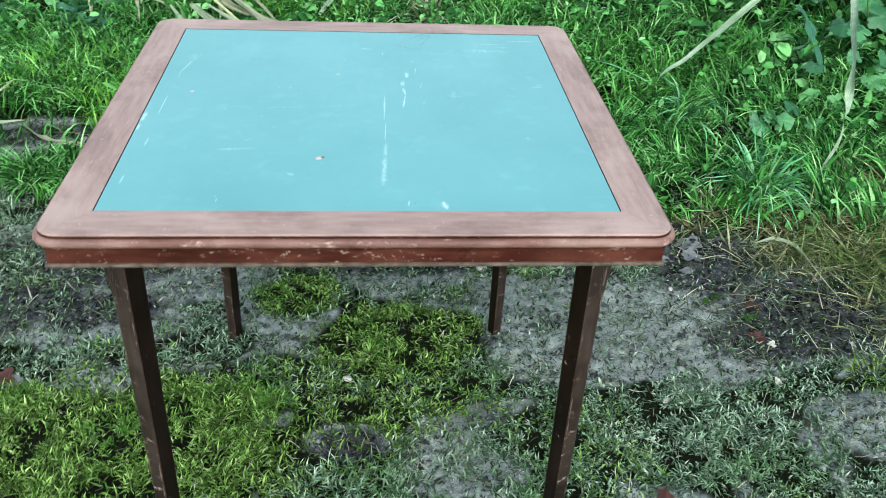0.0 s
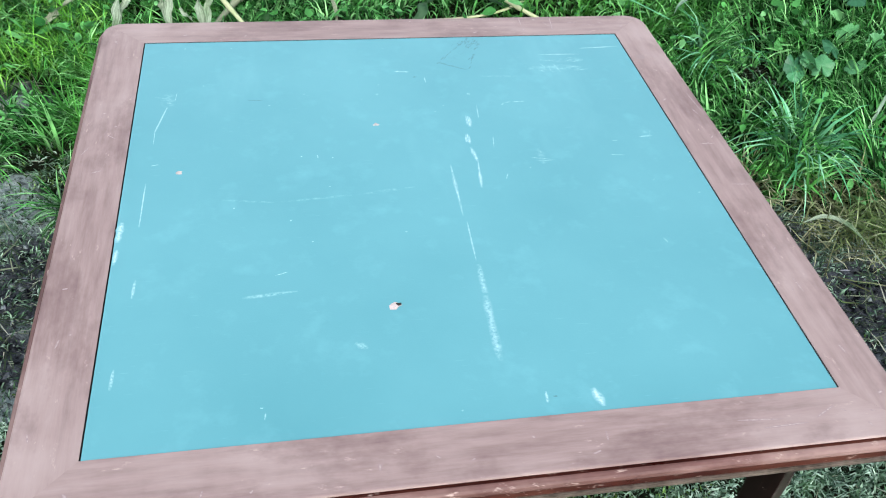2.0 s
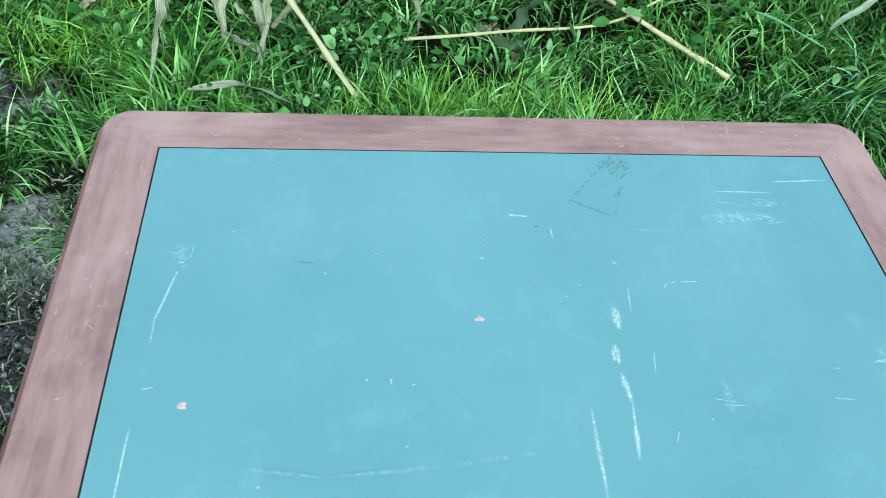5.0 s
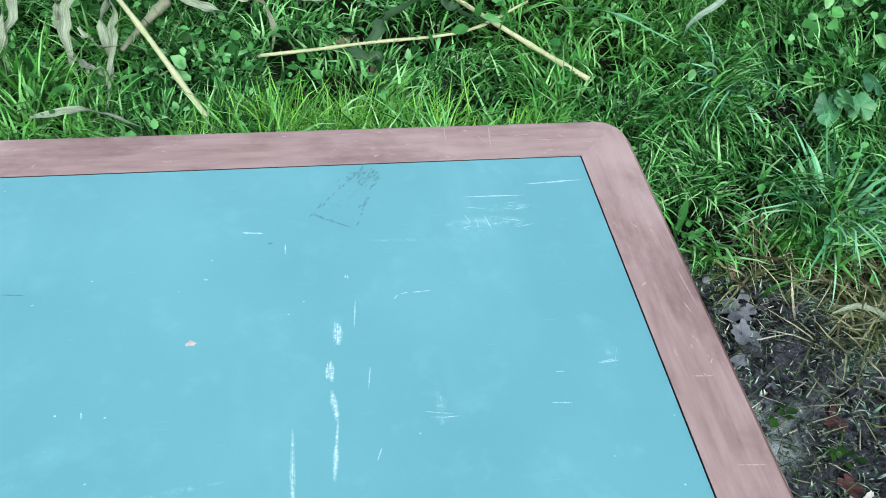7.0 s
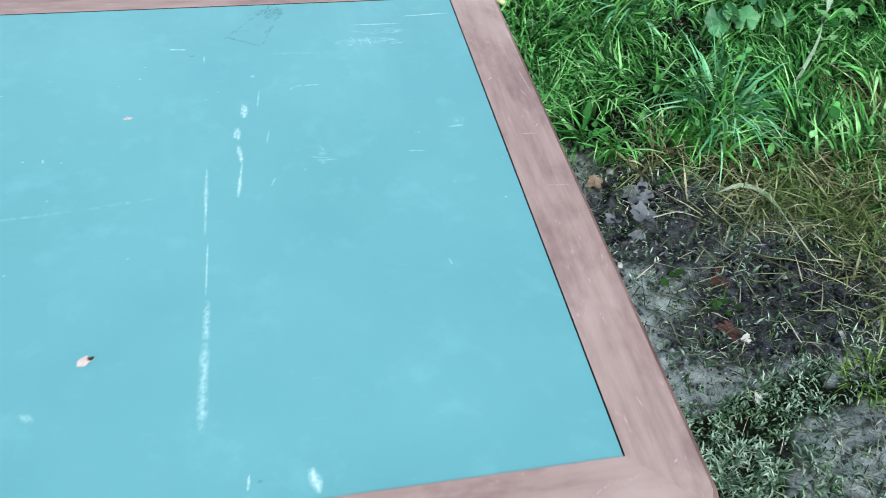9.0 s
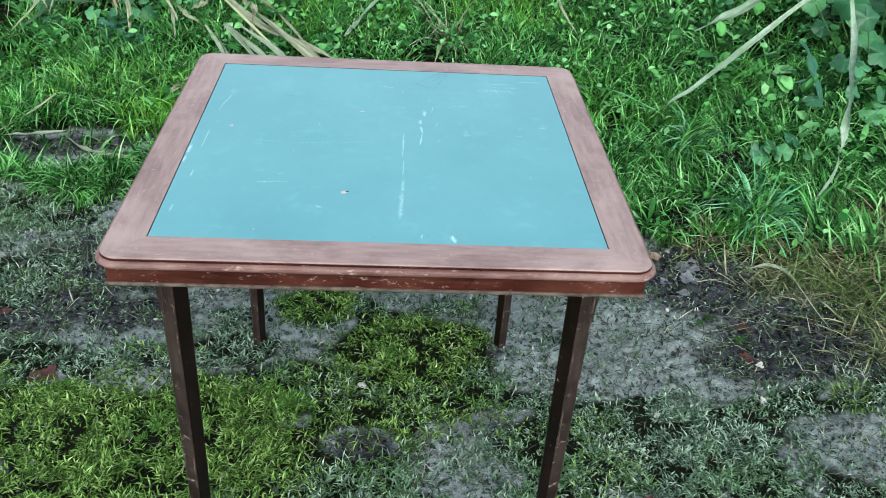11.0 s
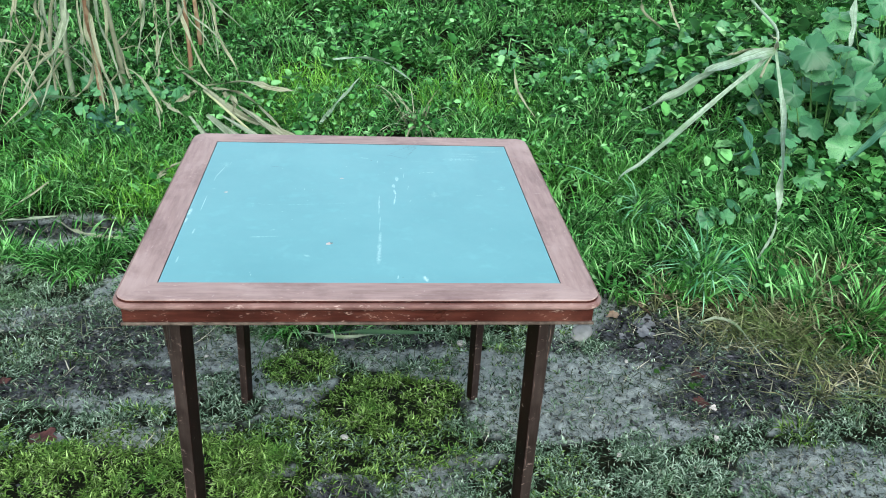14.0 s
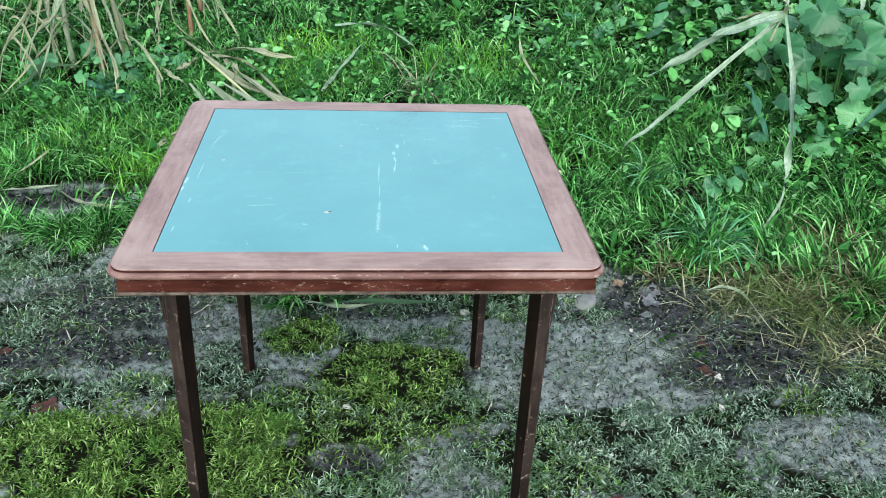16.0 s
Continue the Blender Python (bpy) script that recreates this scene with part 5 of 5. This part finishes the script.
for px, py, ps in ((.285, .562, .014), (-.04, .184, .008), (.62, .09, .007), (-.42, .52, .005), (.74, .47, .006), (-.55, .40, .005)):
    pebble("pebble", px, py, (ps * 1.3, ps), MAT_PEBBLE, "small pale pebble half sunk in mud")


# ---------------------------------------------------------------- single plants
def tuft(name, x, y, count, length, width, mat, label, seed):
    rng = np.random.default_rng(seed)
    a = rng.uniform(0, 6.28, count)
    r = np.sqrt(rng.uniform(0, 1, count)) * .04
    px, py = x + r * np.cos(a), y + r * np.sin(a)
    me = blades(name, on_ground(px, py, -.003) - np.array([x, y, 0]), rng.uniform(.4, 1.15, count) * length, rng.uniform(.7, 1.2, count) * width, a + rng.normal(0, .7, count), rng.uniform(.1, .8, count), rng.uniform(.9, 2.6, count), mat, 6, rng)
    ob = new(name, me)
    ob.location = (x, y, 0)
    return tagged(ob, label, "grass tuft", kind="stuff")


tuft("grass_tuft", 1.08, .82, 130, .21, .0095, MAT_TUFT, "large arching tuft of blue-green grass", 41)
tuft("grass_tuft", .98, 1.18, 80, .18, .009, MAT_TUFT, "arching tuft of blue-green grass", 42)
tuft("grass_tuft", -.62, .57, 40, .045, .003, MAT_TURF, "small yellow-green grass tuft on bare mud", 43)
tuft("grass_tuft", .89, .33, 24, .035, .004, MAT_TURF, "small yellow-green sprout on wet mud", 44)
tuft("grass_tuft", 1.09, .14, 110, .055, .0045, MAT_MOSS, "small yellow-green grass tuft on mud", 45)
tuft("grass_tuft", -.83, 1.03, 190, .15, .0055, MAT_GRASS, "bright green grass tuft beside dark mud", 46)
tuft("grass_tuft", -.93, 1.02, 190, .14, .0055, MAT_GRASS, "bright green grass tuft beside dark mud", 51)
tuft("grass_tuft", -1.02, 1.04, 120, .11, .005, MAT_GRASS, "low green grass tuft beside dark mud", 52)
tuft("grass_tuft", -.93, .84, 60, .07, .003, MAT_TURF, "small yellow-green grass tuft on mud", 47)
tuft("grass_tuft", .22, 1.74, 30, .30, .009, MAT_STRAW, "pale dry seeding grass tuft among weeds", 48)
tuft("grass_tuft", -.6, .84, 120, .16, .0045, MAT_GRASS, "tall green grass tuft at the mud's edge", 49)
tuft("grass_tuft", .72, 1.05, 120, .17, .0045, MAT_GRASS, "bright green grass tuft on the bank", 50)


def big_leaf_mesh(seed, lobes=5):
    rng = np.random.default_rng(seed)
    n, rings = 70, 5
    verts, faces, vein = [(0, 0, 0)], [], [.5]
    for j in range(1, rings + 1):
        q = j / rings
        for k in range(n):
            a = 2 * math.pi * k / n
            notch = 1 - .75 * math.exp(-((min(a, 2 * math.pi - a)) / .25) ** 2)
            r = (.92 + .08 * math.cos(lobes * (a - math.pi)) + .05 * math.sin(2 * a + seed)) * notch * (1 + .035 * math.sin(23 * a + seed) + .03 * rng.normal() * (j == rings))
            z = .055 * q * abs(math.sin(lobes * a / 2)) - .20 * q * q + .05 * math.sin(3 * a + seed) * q
            verts.append((q * r * math.cos(a), q * r * math.sin(a), z))
            vein.append(.2 * abs(math.cos(lobes * (a - math.pi) / 2)) ** 60 * (1 - .5 * q))
    faces += [(0, 1 + k, 1 + (k + 1) % n) for k in range(n)]
    for j in range(rings - 1):
        o = 1 + j * n
        faces += [(o + k, o + n + k, o + n + (k + 1) % n, o + (k + 1) % n) for k in range(n)]
    me = mesh_from("leaf", verts, faces, MAT_BROAD)
    me.attributes.new("vein", "FLOAT", "POINT").data.foreach_set("value", vein)
    return me


BIG = [big_leaf_mesh(k, (5, 5, 6)[k]) for k in range(3)]


def broadleaf_plant(cx, cy, spread, count, size, reach, label, seed):
    rng = np.random.default_rng(seed)
    g = float(height(np.array([cx]), np.array([cy]))[0])
    plant = thing("broadleaf_weed", (cx, cy, g), label, "weed", "broad-leaved weeds")
    for k in range(count):
        a, r = rng.uniform(0, 6.28), spread * math.sqrt(rng.uniform(0, 1))
        x, y = r * math.cos(a), r * math.sin(a) * .8
        gz = float(height(np.array([cx + x]), np.array([cy + y]))[0]) - g
        z = gz + reach * rng.uniform(.35, 1.0) * (1 - .3 * (r / spread) ** 2)
        part("stem", tube("stem", [(x * .5, y * .5, gz * .5), (x * .8, y * .8, z * .6), (x, y, z)], .003, .002, MAT_PETIOLE, 6, 5), None, plant)
        lf = part("leaf", BIG[k % 3], None, plant)
        s = size * rng.uniform(.5, 1.25)
        lf.matrix_local = pose(x, y, z, rng.normal(32, 30), rng.normal(0, 32), 0) @ pose(0, 0, 0, 0, 0, rng.uniform(0, 360)) @ Matrix.Scale(s, 4)
    return plant


broadleaf_plant(1.74, 1.48, .36, 52, .064, .36, "broad-leaved green weed with lobed leaves on the bank", 61)
broadleaf_plant(1.42, 1.22, .16, 9, .05, .2, "small broad-leaved green weed beside a pale leaf", 62)
broadleaf_plant(2.15, 1.75, .35, 32, .066, .42, "tall broad-leaved green weed with lobed leaves", 63)
broadleaf_plant(1.85, 1.08, .22, 9, .05, .16, "low broad-leaved green weed on the bank", 64)
broadleaf_plant(-.86, 2.0, .18, 16, .038, .12, "broad-leaved green weed below dried corn", 65)
broadleaf_plant(-1.15, 2.05, .2, 14, .036, .10, "broad-leaved green weed below dried corn", 66)
broadleaf_plant(1.45, 2.1, .3, 30, .036, .16, "leafy green weed with small broad leaves", 67)
broadleaf_plant(.95, 2.3, .35, 34, .028, .10, "leafy green weed with small broad leaves", 68)
broadleaf_plant(1.25, 1.06, .12, 10, .03, .10, "small leafy green weed in grass", 69)


def small_leaf(mat):
    me = leaves("leaf", np.zeros((1, 3)), np.ones(1), np.full(1, .8), np.zeros(1), np.zeros(1), mat, np.random.default_rng(9), ((0, .2), (.2, .7), (.45, 1.0), (.75, .8)))
    return me


def rosette(x, y, count, size, mat, label, seed):
    rng = np.random.default_rng(seed)
    g = float(height(np.array([x]), np.array([y]))[0])
    plant = thing("leafy_weed", (x, y, g), label, "weed", "small weeds")
    me = small_leaf(mat)
    for k in range(count):
        a, r = rng.uniform(0, 360), rng.uniform(.004, .05) * min(1, count / 20)
        lf = part("leaf", me, None, plant)
        lf.matrix_local = pose(r * math.cos(radians(a)), r * math.sin(radians(a)), .012 + rng.uniform(0, .06) * min(1, count / 30), rng.normal(0, 18), rng.normal(-12, 20), a) @ Matrix.Scale(size * rng.uniform(.6, 1.2), 4)
    return plant


rosette(-1.0, 1.86, 60, .032, MAT_TEAL, "blue-green leafy weed under a hanging corn leaf", 71)
rosette(-.93, 1.80, 40, .028, MAT_TEAL, "blue-green leafy weed under a hanging corn leaf", 72)
rosette(-.295, .36, 14, .011, MAT_TURF, "small grey-green weed at a table leg", 73)
rosette(.825, .425, 6, .017, MAT_YOUNG, "tiny green seedling on wet mud", 74)
rosette(.897, .333, 8, .017, MAT_YOUNG, "tiny bright green seedling beside a red leaf", 75)
rosette(.80, .80, 26, .016, MAT_WEED, "small round-leaved green weed at the mud's edge", 76)
